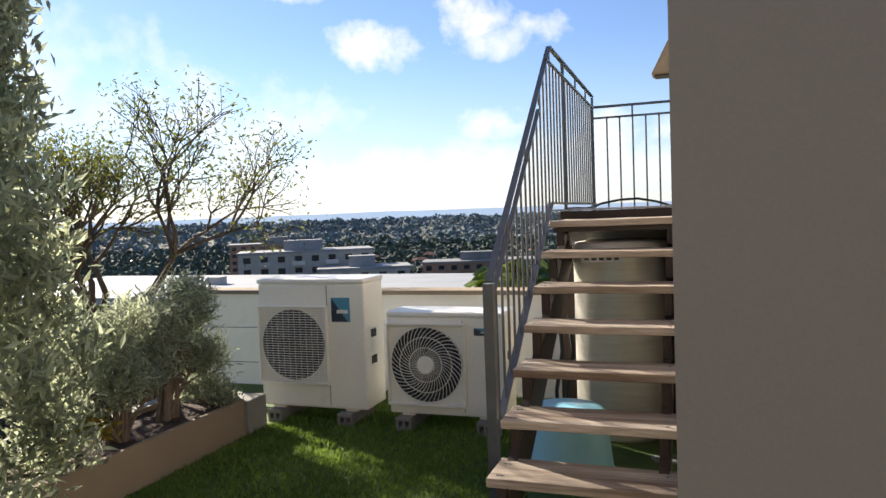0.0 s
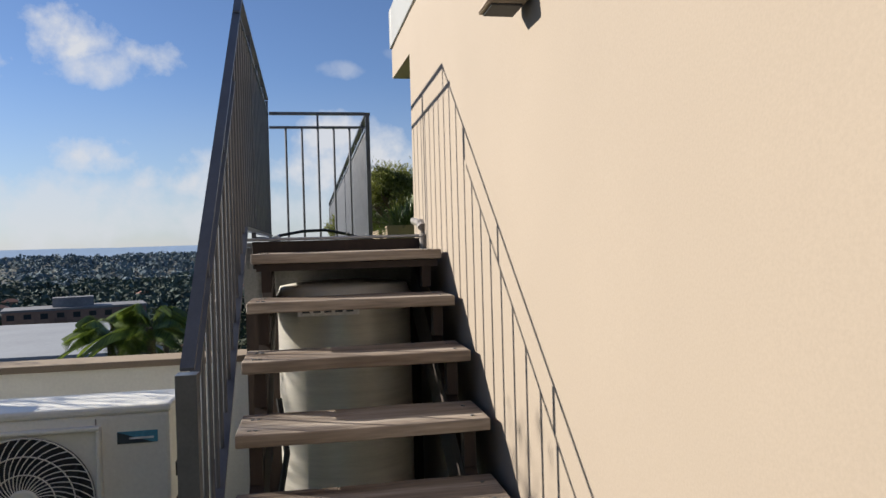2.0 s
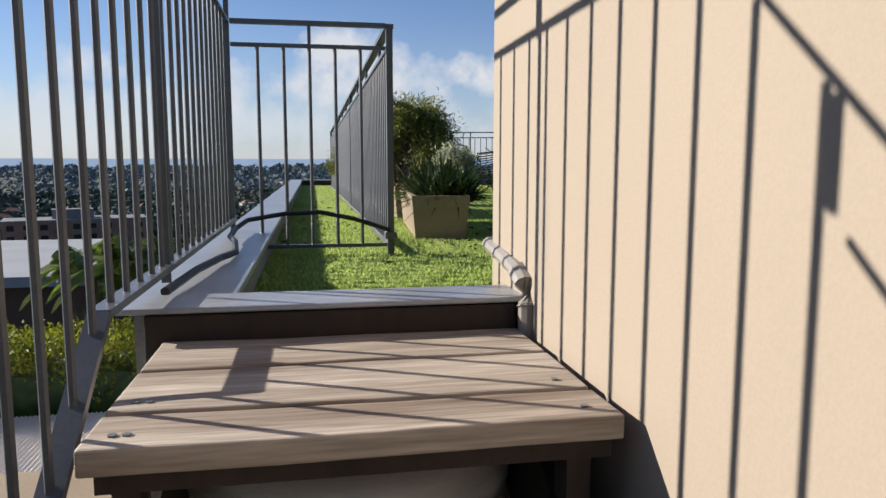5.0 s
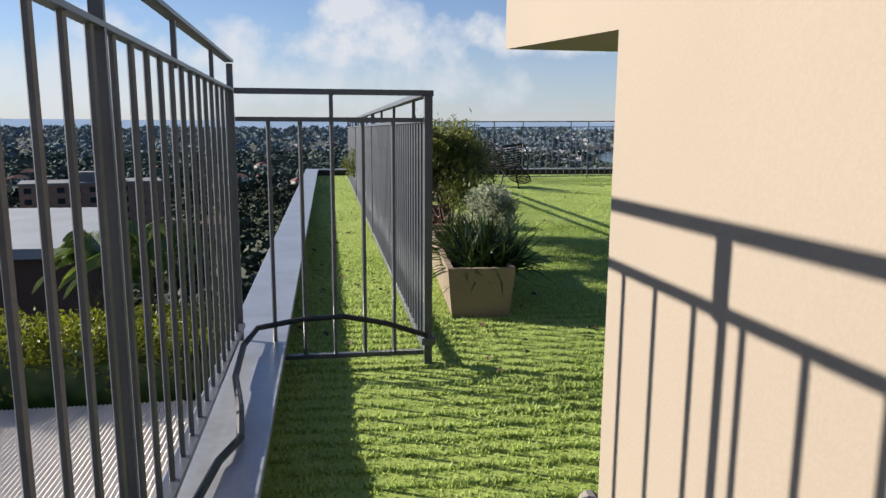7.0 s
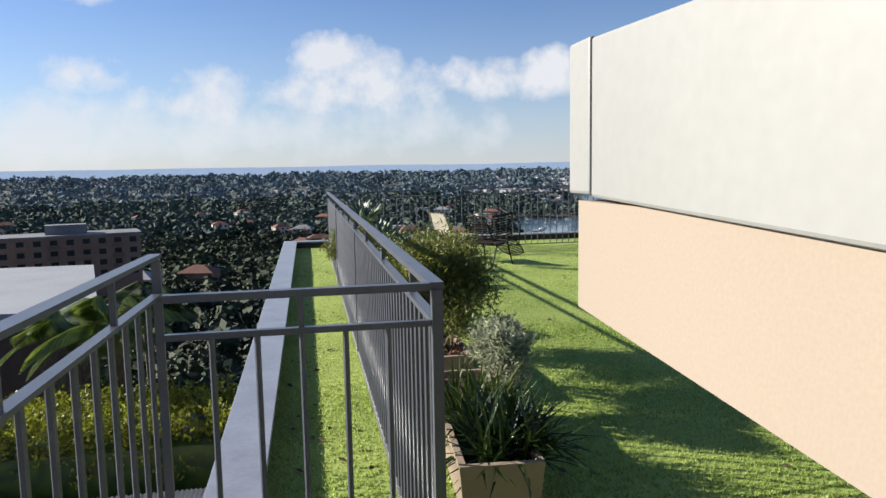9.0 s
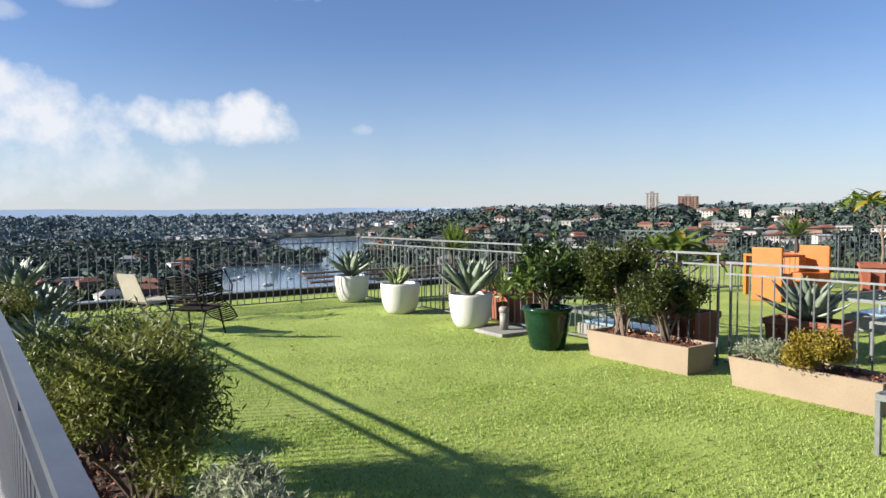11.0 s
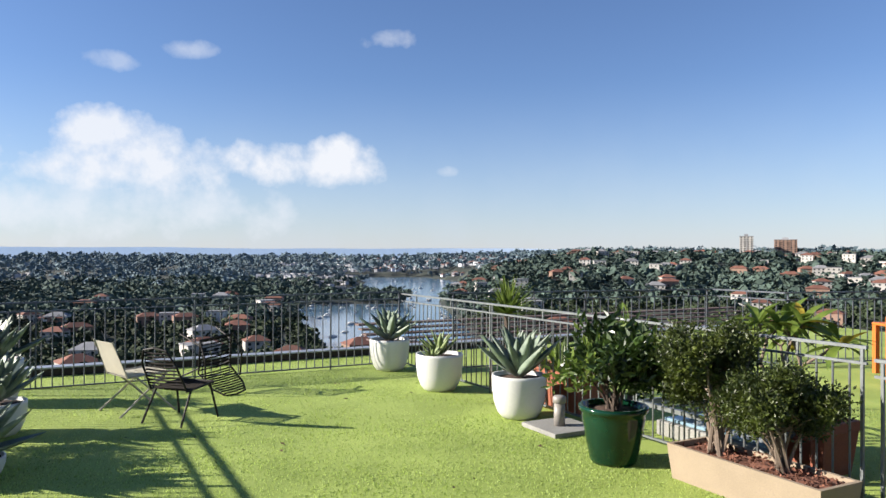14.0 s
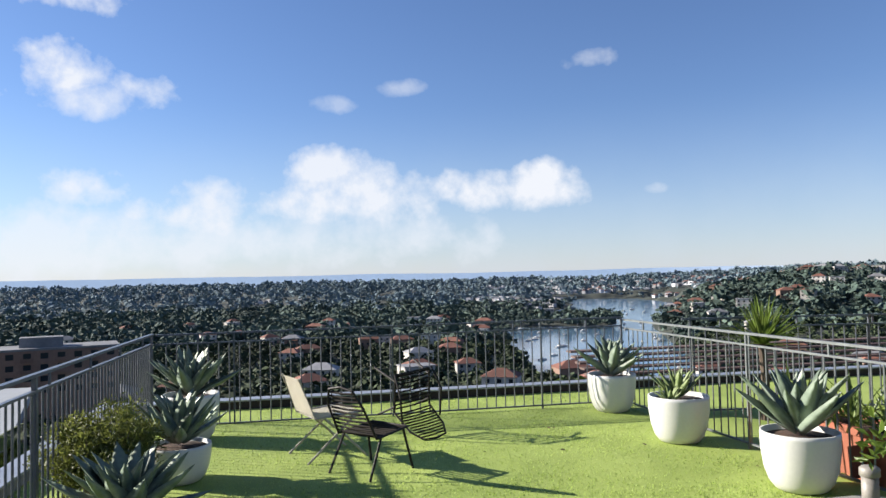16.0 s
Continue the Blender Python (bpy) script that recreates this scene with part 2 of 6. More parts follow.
M["bark_pale"] = material("pale_stem_bark", (0.192, 0.145, 0.11), 0.9, var=0.25, scale=8, grain=50, bump=0.5, stretch=(3, 3, 0.6))
M["leaf"] = material("mid_green_leaf", (0.0532, 0.0888, 0.0177), 0.5, var=0.3, scale=3, bump=0, blend=0.3, second=(0.107, 0.148, 0.0296), trans=0.4, island=0.45)
M["leaf_bright"] = material("bright_green_leaf", (0.101, 0.173, 0.0299), 0.45, var=0.3, scale=3, bump=0, blend=0.2, second=(0.179, 0.239, 0.0418), trans=0.4, island=0.4)
M["leaf_olive"] = material("olive_green_leaf", (0.108, 0.131, 0.027), 0.55, var=0.3, scale=3, bump=0, blend=0.3, second=(0.216, 0.238, 0.054), trans=0.4, island=0.45)
M["leaf_grey"] = material("grey_green_leaf", (0.33, 0.37, 0.25), 0.7, var=0.25, scale=3, bump=0, blend=0.3, second=(0.50, 0.54, 0.37), trans=0.5, island=0.4)
M["leaf_yellow"] = material("golden_leaf", (0.267, 0.185, 0.0154), 0.55, var=0.25, scale=5, bump=0, blend=0.3, second=(0.319, 0.257, 0.0309), trans=0.3, island=0.45)
M["leaf_lime"] = material("lime_hedge_leaf", (0.179, 0.215, 0.0179), 0.55, var=0.25, scale=2, bump=0, blend=0.3, second=(0.287, 0.31, 0.0299), trans=0.3, island=0.45)
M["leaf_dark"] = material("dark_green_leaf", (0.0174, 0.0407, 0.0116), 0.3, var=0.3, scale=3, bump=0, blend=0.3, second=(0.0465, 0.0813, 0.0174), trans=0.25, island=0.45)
M["leaf_gum"] = material("eucalypt_leaf", (0.0988, 0.0988, 0.0581), 0.55, var=0.3, scale=1, bump=0, blend=0.3, second=(0.174, 0.145, 0.093), trans=0.25, island=0.5)
M["agave"] = material("grey_green_agave", (0.0978, 0.14, 0.102), 0.45, var=0.2, scale=4, grain=40, bump=0.1, blend=0.25, second=(0.204, 0.255, 0.191), trans=0.08, island=0.3)
M["agave_green"] = material("yellow_green_agave", (0.133, 0.193, 0.0598), 0.5, var=0.2, scale=4, grain=40, bump=0.1, blend=0.25, second=(0.199, 0.252, 0.106), trans=0.1, island=0.25)
M["dry_leaf"] = material("dry_fallen_leaf", (0.08, 0.048, 0.024), 0.9, var=0.4, bump=0, island=0.5)
M["pipe"] = material("grey_pvc_pipe", (0.24, 0.22, 0.20), 0.5, var=0.15, bump=0.05, blend=0.3)
M["black"] = material("black_rubber_cable", (0.015, 0.015, 0.016), 0.45, var=0.2)
M["sling"] = material("beige_sling_fabric", (0.66, 0.61, 0.51), 0.8, var=0.06, grain=200, bump=0.2, blend=0.2)
M["chair_frame"] = material("beige_painted_metal", (0.365, 0.332, 0.266), 0.4, var=0.08, blend=0.1)
M["dark_metal"] = material("dark_brown_powder_coat", (0.014, 0.011, 0.010), 0.6, var=0.2, blend=0.2, spec=0.25)
M["strap"] = material("dark_brown_straps", (0.016, 0.012, 0.010), 0.8, var=0.25, blend=0.3, spec=0.15)
M["galv"] = material("galvanised_steel", (0.173, 0.186, 0.186), 0.45, 0.4, var=0.15, scale=12, grain=60, bump=0.05, blend=0.25)
M["roof_sheet"] = material("off_white_corrugated_sheet", (0.735, 0.69, 0.645), 0.5, 0.1, var=0.06, scale=1, grain=10, bump=0.05, blend=0.15)
M["asphalt_roof"] = material("grey_flat_roof", (0.249, 0.268, 0.292), 0.8, var=0.08, scale=0.3, grain=4, bump=0.1, blend=0.2)
M["brown_wall"] = material("brown_brick_wall", (0.093, 0.0552, 0.0378), 0.9, var=0.2, scale=0.5, grain=12, bump=0.3, blend=0.4)
M["tile_roof"] = material("brown_roof_tiles", (0.124, 0.0809, 0.0685), 0.85, var=0.2, scale=0.8, grain=20, bump=0.3, blend=0.4)
M["glass"] = material("blue_grey_glazing", (0.20, 0.30, 0.36), 0.08, var=0.1, bump=0, blend=0.1)
M["label_blue"] = material("blue_print", (0.08, 0.30, 0.42), 0.5, var=0.05, bump=0)
M["label_dark"] = material("dark_print", (0.03, 0.05, 0.07), 0.4, var=0.05, bump=0)
M["label_white"] = material("white_print", (0.8, 0.8, 0.78), 0.5, var=0.03, bump=0)
M["far_ground"] = material("valley_ground", (0.0249, 0.0349, 0.0299), 0.95, var=0.4, scale=0.02, grain=0.3, bump=0, blend=0.5, second=(0.0498, 0.0598, 0.0448))
M["far_tree"] = material("valley_trees", (0.0237, 0.0453, 0.0154), 0.9, var=0.4, scale=0.01, grain=0.25, bump=0, blend=0.7, second=(0.0489, 0.072, 0.0299), island=0.45)
# haze over the middle distance is mixed into this bluish leaf colour
M["mid_haze_tree"] = material("haze_tinted_mid_trees", (0.0498, 0.0871, 0.0706), 0.9, var=0.4, scale=0.01, grain=0.2, bump=0, blend=0.6, second=(0.083, 0.124, 0.0996), island=0.25)
# paler and bluer still: distance haze painted into the tree colour
M["haze_tree"] = material("haze_tinted_woods", (0.115, 0.17, 0.20), 0.95, var=0.25, scale=0.008, grain=0.08, bump=0, blend=0.4, second=(0.155, 0.215, 0.24), island=0.15)
M["near_tree"] = material("slope_trees", (0.016, 0.032, 0.012), 0.8, var=0.4, scale=0.05, grain=0.6, bump=0, blend=0.7, second=(0.04, 0.062, 0.022), island=0.5)
M["leaf_box"] = material("clipped_shrub_leaf", (0.020, 0.040, 0.008), 0.45, var=0.3, scale=4, bump=0, blend=0.3, second=(0.095, 0.12, 0.02), trans=0.3, island=0.5)
M["haze_far"] = material("haze_glow_ridge", (0.464, 0.544, 0.64), 1.0, var=0.10, scale=0.002, grain=0.02, bump=0, blend=0.2)
M["water"] = material("bay_water", (0.10, 0.18, 0.27), 0.12, var=0.15, scale=0.01, grain=0.3, bump=0.1, depth=0.2, blend=0.2)
M["house_white"] = material("pale_rendered_house", (0.457, 0.432, 0.398), 0.8, var=0.1, scale=0.1, grain=1, bump=0, blend=0.2, rnd=0.25)
M["house_brick"] = material("brick_house", (0.212, 0.134, 0.0988), 0.85, var=0.15, scale=0.1, grain=1, bump=0, blend=0.3, rnd=0.25)
M["roof_red"] = material("red_tile_roof", (0.183, 0.0776, 0.053), 0.85, var=0.2, scale=0.2, grain=2, bump=0, blend=0.3, rnd=0.3)
M["roof_grey"] = material("grey_roof", (0.233, 0.233, 0.24), 0.7, var=0.2, scale=0.2, grain=2, bump=0, blend=0.3, rnd=0.3)
M["window_dark"] = material("dark_window_glass", (0.021, 0.028, 0.035), 0.15, var=0.1, bump=0)

# the far ridge is a plain backdrop: haze painted pale blue, with added glow
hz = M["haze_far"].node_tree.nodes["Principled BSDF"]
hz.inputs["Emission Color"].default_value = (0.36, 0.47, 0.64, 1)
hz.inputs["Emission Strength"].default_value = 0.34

# ---- building blocks ----
def box(bm, x0, x1, y0, y1, z0, z1, bevel=0.0, m=None):
    r = bmesh.ops.create_cube(bm, size=1, matrix=Matrix.Translation(((x0 + x1) / 2, (y0 + y1) / 2, (z0 + z1) / 2)) @ Matrix.Diagonal((x1 - x0, y1 - y0, z1 - z0, 1)))
    vs = r["verts"]
    if bevel:
        es = {e for v in vs for e in v.link_edges}
        g = bmesh.ops.bevel(bm, geom=list(es), offset=bevel, segments=2, affect="EDGES", profile=0.5)
        vs = list({v for f in g["faces"] for v in f.verts} | {v for v in vs if v.is_valid})
    if m:
        bmesh.ops.transform(bm, matrix=m, verts=vs)
    return vs


def tube(bm, pts, r, n=6, r1=None, cap=True):
    """A round bar along pts; r to r1 taper."""
    rings = []
    pts = [Vector(p) for p in pts]
    for i, p in enumerate(pts):
        d = (pts[min(i + 1, len(pts) - 1)] - pts[max(i - 1, 0)]).normalized()
        a = d.cross(Vector((0, 0, 1)) if abs(d.z) < 0.9 else Vector((0, 1, 0))).normalized()
        b = d.cross(a)
        k = r if r1 is None else r + (r1 - r) * i / max(1, len(pts) - 1)
        rings.append([bm.verts.new(p + (a * math.cos(2 * math.pi * j / n) + b * math.sin(2 * math.pi * j / n)) * k) for j in range(n)])
    for u, v in zip(rings, rings[1:]):
        for j in range(n):
            bm.faces.new((u[j], u[(j + 1) % n], v[(j + 1) % n], v[j]))
    if cap:
        bm.faces.new(rings[0][::-1])
        bm.faces.new(rings[-1])


def bar(bm, p, q, w, h):
    """A rectangular bar from p to q: w across, h high."""
    p, q = Vector(p), Vector(q)
    d = (q - p).normalized()
    s = d.cross(Vector((0, 0, 1)) if abs(d.z) < 0.9 else Vector((1, 0, 0))).normalized() * w / 2
    u = s.cross(d).normalized() * h / 2
    a = [bm.verts.new(p + i * s + j * u) for i, j in ((-1, -1), (1, -1), (1, 1), (-1, 1))]
    b = [bm.verts.new(q + i * s + j * u) for i, j in ((-1, -1), (1, -1), (1, 1), (-1, 1))]
    for i in range(4):
        bm.faces.new((a[i], a[(i + 1) % 4], b[(i + 1) % 4], b[i]))
    bm.faces.new(a[::-1])
    bm.faces.new(b)


def lathe(bm, profile, n=28, centre=(0, 0, 0)):
    cx, cy, cz = centre
    rings = [[bm.verts.new((cx + r * math.cos(2 * math.pi * j / n), cy + r * math.sin(2 * math.pi * j / n), cz + z)) for j in range(n)] for r, z in profile]
    for u, v in zip(rings, rings[1:]):
        for j in range(n):
            f = bm.faces.new((u[j], u[(j + 1) % n], v[(j + 1) % n], v[j]))
            f.smooth = True
    bm.faces.new(rings[0][::-1])
    bm.faces.new(rings[-1])


def link(name, bm, mat, smooth=False):
    me = bpy.data.meshes.new(name)
    bmesh.ops.recalc_face_normals(bm, faces=bm.faces)
    bm.to_mesh(me)
    bm.free()
    me.materials.append(mat)
    if smooth:
        for p in me.polygons:
            p.use_smooth = True
    return new(name, me)


def part(name, bm, mat, parent, label="", smooth=False):
    ob = link(name, bm, mat, smooth)
    ob.parent = parent
    return tagged(ob, label=label)


def thing(name, place, label, category, group="", turn=0, size=0.2):
    ob = new(name)
    ob.matrix_basis = pose(*place, 0, 0, turn)
    ob.empty_display_size = size
    return tagged(ob, label, category, group)


def setting(name, bm, mat, label, category):
    return tagged(link(name, bm, mat), label, category, kind="structure")


def piece(name, me, parent, place, turn=(0, 0, 0)):
    ob = new(name, me)
    ob.parent = parent
    ob.matrix_basis = pose(*place, *turn)
    return ob


def mesh_of(name, bm, mat):
    me = bpy.data.meshes.new(name)
    bmesh.ops.recalc_face_normals(bm, faces=bm.faces)
    bm.to_mesh(me)
    bm.free()
    me.materials.append(mat)
    return me


LAWN, WALL = 1.41, -0.085
RISE, GOING = 0.185, 0.272


# ---- the building ----
bm = bmesh.new()
box(bm, WALL, 4.2, -3.48, 0.94, -0.2, 2.83)
for v in bm.verts:
    if v.co.x < 0 and v.co.y < -3:
        v.co.x += 0.035
setting("wall_stairhead", bm, M["render_wall"], "cream rendered wall of the stairhead", "wall")
bm = bmesh.new()
box(bm, WALL + 0.001, 4.2, 0.942, 1.78, 2.59, 2.83)
for v in bm.verts:
    if v.co.z < 2.7 and v.co.y > 1.5:
        v.co.z += 0.05
setting("wall_overhang", bm, M["render"], "cream rendered roof overhang", "wall")
cap = thing("roof_capping", (0, 0, 0), "white folded metal capping along the flat roof edge", "capping")
tagged(cap, kind="structure")
bm = bmesh.new()
box(bm, WALL - 0.012, 4.2, -3.44, 1.695, 2.842, 3.10, 0.006)
for v in bm.verts:
    v.co.z -= 0.036 * (1.8 - v.co.y)
part("capping_sheet", bm, M["white_cap"], cap)
bm = bmesh.new()
box(bm, WALL - 0.012, 4.2, 1.701, 1.795, 2.842, 3.10, 0.006)
part("capping_end", bm, M["white_cap"], cap)

# upper roof slab and lawn
bm = bmesh.new()
box(bm, -0.95, 17.5, 0.80, 15.2, 1.24, 1.38)
setting("roof_slab", bm, M["concrete"], "concrete slab under the roof lawn", "slab")
bm = bmesh.new()
box(bm, -0.86, 17.4, 1.40, 15.1, -14, 1.178)
setting("building_body", bm, M["render"], "rendered wall of the block below the roof", "building")


def lawn_sheet():
    nx, ny = 150, 140
    x0, x1, y0, y1 = -0.805, 17.3, 0.79, 14.68
    vs = [(x0 + (x1 - x0) * i / nx, y0 + (y1 - y0) * j / ny, LAWN + 0.006 * noise.noise((i * 0.13, j * 0.13, 3.1))) for j in range(ny + 1) for i in range(nx + 1)]
    fs = [(j * (nx + 1) + i, j * (nx + 1) + i + 1, (j + 1) * (nx + 1) + i + 1, (j + 1) * (nx + 1) + i) for j in range(ny) for i in range(nx)]
    me = bpy.data.meshes.new("lawn")
    me.from_pydata(vs, [], fs)
    me.materials.append(M["turf"])
    return tagged(new("lawn", me), "bright green artificial turf on the roof", "lawn", kind="structure")


lawn = lawn_sheet()

# low parapets with metal flashing round the lawn
par = tagged(thing("parapet_west", (0, 0, 0), "low parapet capped with grey metal flashing", "parapet"), kind="structure")
bm = bmesh.new()
box(bm, -1.02, -0.805, 1.40, 14.9, -0.3, 1.51)
box(bm, -1.02, -0.805, 0.80, 1.398, 1.19, 1.51)
part("upstand", bm, M["concrete"], par)
bm = bmesh.new()
box(bm, -1.035, -0.785, 0.81, 14.92, 1.512, 1.535, 0.004)
part("flashing", bm, M["flash"], par)
par = tagged(thing("parapet_north", (0, 0, 0), "low parapet behind the far railing", "parapet"), kind="structure")
bm = bmesh.new()
box(bm, -0.803, 17.5, 14.70, 14.89, 0.9, 1.51)
part("upstand", bm, M["wood_dark"], par)
bm = bmesh.new()
box(bm, -0.783, 17.5, 14.68, 14.92, 1.512, 1.535, 0.004)
part("flashing", bm, M["flash"], par)
kerb = tagged(thing("stair_kerb", (0, 0, 0), "dark kerb with grey metal cover at the head of the stairs", "kerb"), kind="structure")
bm = bmesh.new()
box(bm, -0.96, -0.105, 0.63, 0.788, 1.40, 1.538, 0.004)
part("kerb_face", bm, M["wood_dark"], kerb)
bm = bmesh.new()
box(bm, -1.02, -0.08, 0.622, 0.80, 1.542, 1.556, 0.004)
part("kerb_cover", bm, M["flash"], kerb)

# added wall, coloured near-black in place of the deep shade behind the tank
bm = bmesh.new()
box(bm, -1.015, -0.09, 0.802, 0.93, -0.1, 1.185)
setting("wall_under_kerb", bm, M["wood_dark"], "added wall under the kerb, near-black for the shade behind the water tank", "wall")

# lower terrace
bm = bmesh.new()
box(bm, -4.6, 4.2, -9, 1.34, -0.25, -0.004)
setting("terrace_slab", bm, M["concrete"], "lower terrace slab", "slab")
bm = bmesh.new()
bmesh.ops.create_grid(bm, x_segments=90, y_segments=90, size=0.5, matrix=Matrix.Translation((-2.3, -3.7, 0.002)) @ Matrix.Diagonal((4.4, 9.6, 1, 1)))
for v in bm.verts:
    v.co.z += 0.012 * noise.noise(v.co * 2.3)
setting("terrace_grass", bm, M["grass_low"], "mown grass of the lower terrace", "lawn")
par = tagged(thing("parapet_terrace", (0, 0, 0), "pale rendered parapet behind the air conditioners", "parapet"), kind="structure")
bm = bmesh.new()
box(bm, -4.6, -1.04, 1.15, 1.34, -0.2, 0.86)
part("upstand", bm, M["ac"], par)
bm = bmesh.new()
box(bm, -4.6, -1.04, 1.12, 1.37, 0.862, 0.90, 0.006)
part("coping", bm, M["sand_render"], par)


# ---- stairs ----
stairs = thing("timber_stair", (0, 0, 0), "open timber stair with weathered treads and dark stringers", "stairs")
tagged(stairs, kind="structure")


def stringer(x):
    bm = bmesh.new()
    lo, hi = Vector((x, -8 * GOING + 0.10, -0.02)), Vector((x, 0.29, 8 * RISE - 0.02))
    d = (hi - lo).normalized()
    n = Vector((0, -d.z, d.y))
    a = [lo + n * -0.03, lo + n * -0.27, hi + n * -0.27, hi + n * -0.03]
    l = [bm.verts.new(p + Vector((-0.022, 0, 0))) for p in a]
    r = [bm.verts.new(p + Vector((0.022, 0, 0))) for p in a]
    bm.faces.new(l)
    bm.faces.new(r[::-1])
    for i in range(4):
        bm.faces.new((l[i], l[(i + 1) % 4], r[(i + 1) % 4], r[i]))
    for k in range(8):
        box(bm, x - 0.020, x + 0.020, -(7 - k) * GOING + 0.03, -(7 - k) * GOING + 0.09, RISE * k + 0.02 if k else 0.0, RISE * (k + 1) - 0.043)
    return bm


for x in (-0.86, -0.17):
    part("stringer", stringer(x), M["wood_dark"], stairs)
for k in range(8):
    bm = bmesh.new()
    z = RISE * (k + 1)
    y = -(7 - k) * GOING
    for a, b in (((0, 0.140), (0.158, 0.386), (0.404, 0.622)) if k == 7 else ((0, 0.285),)):
        box(bm, -0.92, -0.105, y + a, y + b, z - 0.042, z, 0.005)
    bmesh.ops.subdivide_edges(bm, edges=[e for e in bm.edges if abs(e.verts[0].co.x - e.verts[1].co.x) > 0.5], cuts=8)
    for v in bm.verts:
        v.co += Vector((0, 0.004 * noise.noise(v.co * 6 + Vector((k, 0, 0))), 0.003 * noise.noise(v.co * 4 + Vector((k * 3, 1, 0)))))
    tread = part("tread", bm, M["wood"], stairs)
    for x in (-0.88, -0.86, -0.155):
        for dy in (0.05, 0.20):
            b2 = bmesh.new()
            tube(b2, [(x, -(7 - k) * GOING + dy, z - 0.001), (x, -(7 - k) * GOING + dy, z + 0.003)], 0.007, 8)
            part("screw_head", b2, M["galv"], tread)


bm = bmesh.new()
box(bm, -0.90, -0.12, 0.02, 0.628, 8 * RISE - 0.075, 8 * RISE - 0.046)
part("under_board", bm, M["wood_dark"], stairs)

# unseen wall added behind the start of the walk to bounce sunlight forward
bm = bmesh.new()
box(bm, -6.5, 5.5, -9.3, -9.0, -0.3, 3.4)
setting("wall_south", bm, M["render"], "unseen cream wall added to bounce sunlight into the lower terrace", "wall")


# ---- railings ----
def railing(name, p0, p1, h0, label, posts, gap=0.105, second=0.108, bottom=0.055, size=0.011, foot=None, group="roof railings", rail=0.04, strut=1.0, mat="steel"):
    """A straight railing from p0 to p1 (their z: ground), rails, posts, struts and round bars."""
    a, b = Vector(p0), Vector(p1)
    d = b - a
    run = d.length
    u = d / run
    th = thing(name, p0, label, "railing", group)
    bm = bmesh.new()
    bar(bm, (0, 0, h0), d + Vector((0, 0, h0)), rail, 0.022)
    part("top_rail", bm, M[mat], th)
    bm = bmesh.new()
    bar(bm, (0, 0, h0 - second), d + Vector((0, 0, h0 - second)), rail * 0.75, 0.018)
    part("second_rail", bm, M[mat], th)
    bm = bmesh.new()
    bar(bm, (0, 0, bottom), d + Vector((0, 0, bottom)), rail * 0.75, 0.018)
    part("bottom_rail", bm, M[mat], th)
    bm = bmesh.new()
    tube(bm, [(0, 0, bottom + 0.009), (0, 0, h0 - second - 0.009)], size * 0.8, 6)
    bar_mesh = mesh_of("bar", bm, M[mat])
    bm = bmesh.new()
    bar(bm, (0, 0, h0 - second + 0.009), (0, 0, h0 - 0.011), 0.016, 0.016)
    strut_mesh = mesh_of("strut", bm, M[mat])
    bm = bmesh.new()
    k = 0.032 if mat == "steel" and rail > 0.03 else 0.020
    bar(bm, (0, 0, 0.0), (0, 0, h0 - 0.011), k, k)
    post_mesh = mesh_of("post", bm, M[mat])
    n = int(run / gap)
    for i in range(1, n):
        piece("bar", bar_mesh, th, d * (i / n))
    k = max(1, round(run / strut))
    for i in range(k):
        piece("strut", strut_mesh, th, d * ((i + 0.5) / k))
    for s in posts:
        piece("post", post_mesh, th, u * s)
    return th


railing("roof_railing", (-0.195, 2.617, LAWN), (-0.19, 13.75, LAWN - 0.05), 1.14, "grey painted steel railing along the turf strip", (0, 3.6, 7.3, 11.1), group="", rail=0.045)
railing("gate_railing", (-0.215, 2.617, LAWN), (-0.955, 2.617, LAWN), 1.14, "short grey steel railing across the turf strip", (), gap=0.12, strut=0.74, rail=0.03)
railing("far_railing", (-0.15, 13.75, LAWN - 0.05), (5.63, 13.45, LAWN), 1.13, "thin grey steel railing at the far roof edge", (0.9, 2.8, 4.7, 5.78), gap=0.12, rail=0.03, size=0.010)
railing("side_railing", (5.65, 13.43, LAWN), (5.86, 6.3, LAWN), 1.10, "thin grey steel railing between the two lawns", (2.5, 5.0, 7.1), gap=0.12, rail=0.03, size=0.010, mat="galv")
railing("side_railing", (5.865, 6.25, LAWN), (6.06, 1.9, LAWN), 1.02, "thin galvanised railing beside the skylight", (0.05, 2.2, 4.3), gap=0.12, rail=0.03, size=0.010, mat="galv")
railing("east_railing", (6.0, 12.6, LAWN), (10.65, 11.9, LAWN), 1.14, "thin grey railing beyond the second lawn", (0.1, 2.3, 4.6), gap=0.14, rail=0.03)
railing("east_railing", (10.65, 11.9, LAWN), (10.75, 10.6, LAWN), 1.14, "thin grey railing beyond the second lawn", (), gap=0.14, rail=0.03)
railing("east_railing", (10.75, 10.6, LAWN), (17.0, 9.3, LAWN), 1.14, "thin grey railing beyond the second lawn", (0.05, 2.1, 4.2, 6.35), gap=0.14, rail=0.03)
railing("east_railing", (17.0, 9.25, LAWN), (17.0, 1.2, LAWN), 1.14, "thin grey railing beyond the second lawn", (2.5, 5.0, 8.0), gap=0.14, rail=0.03)


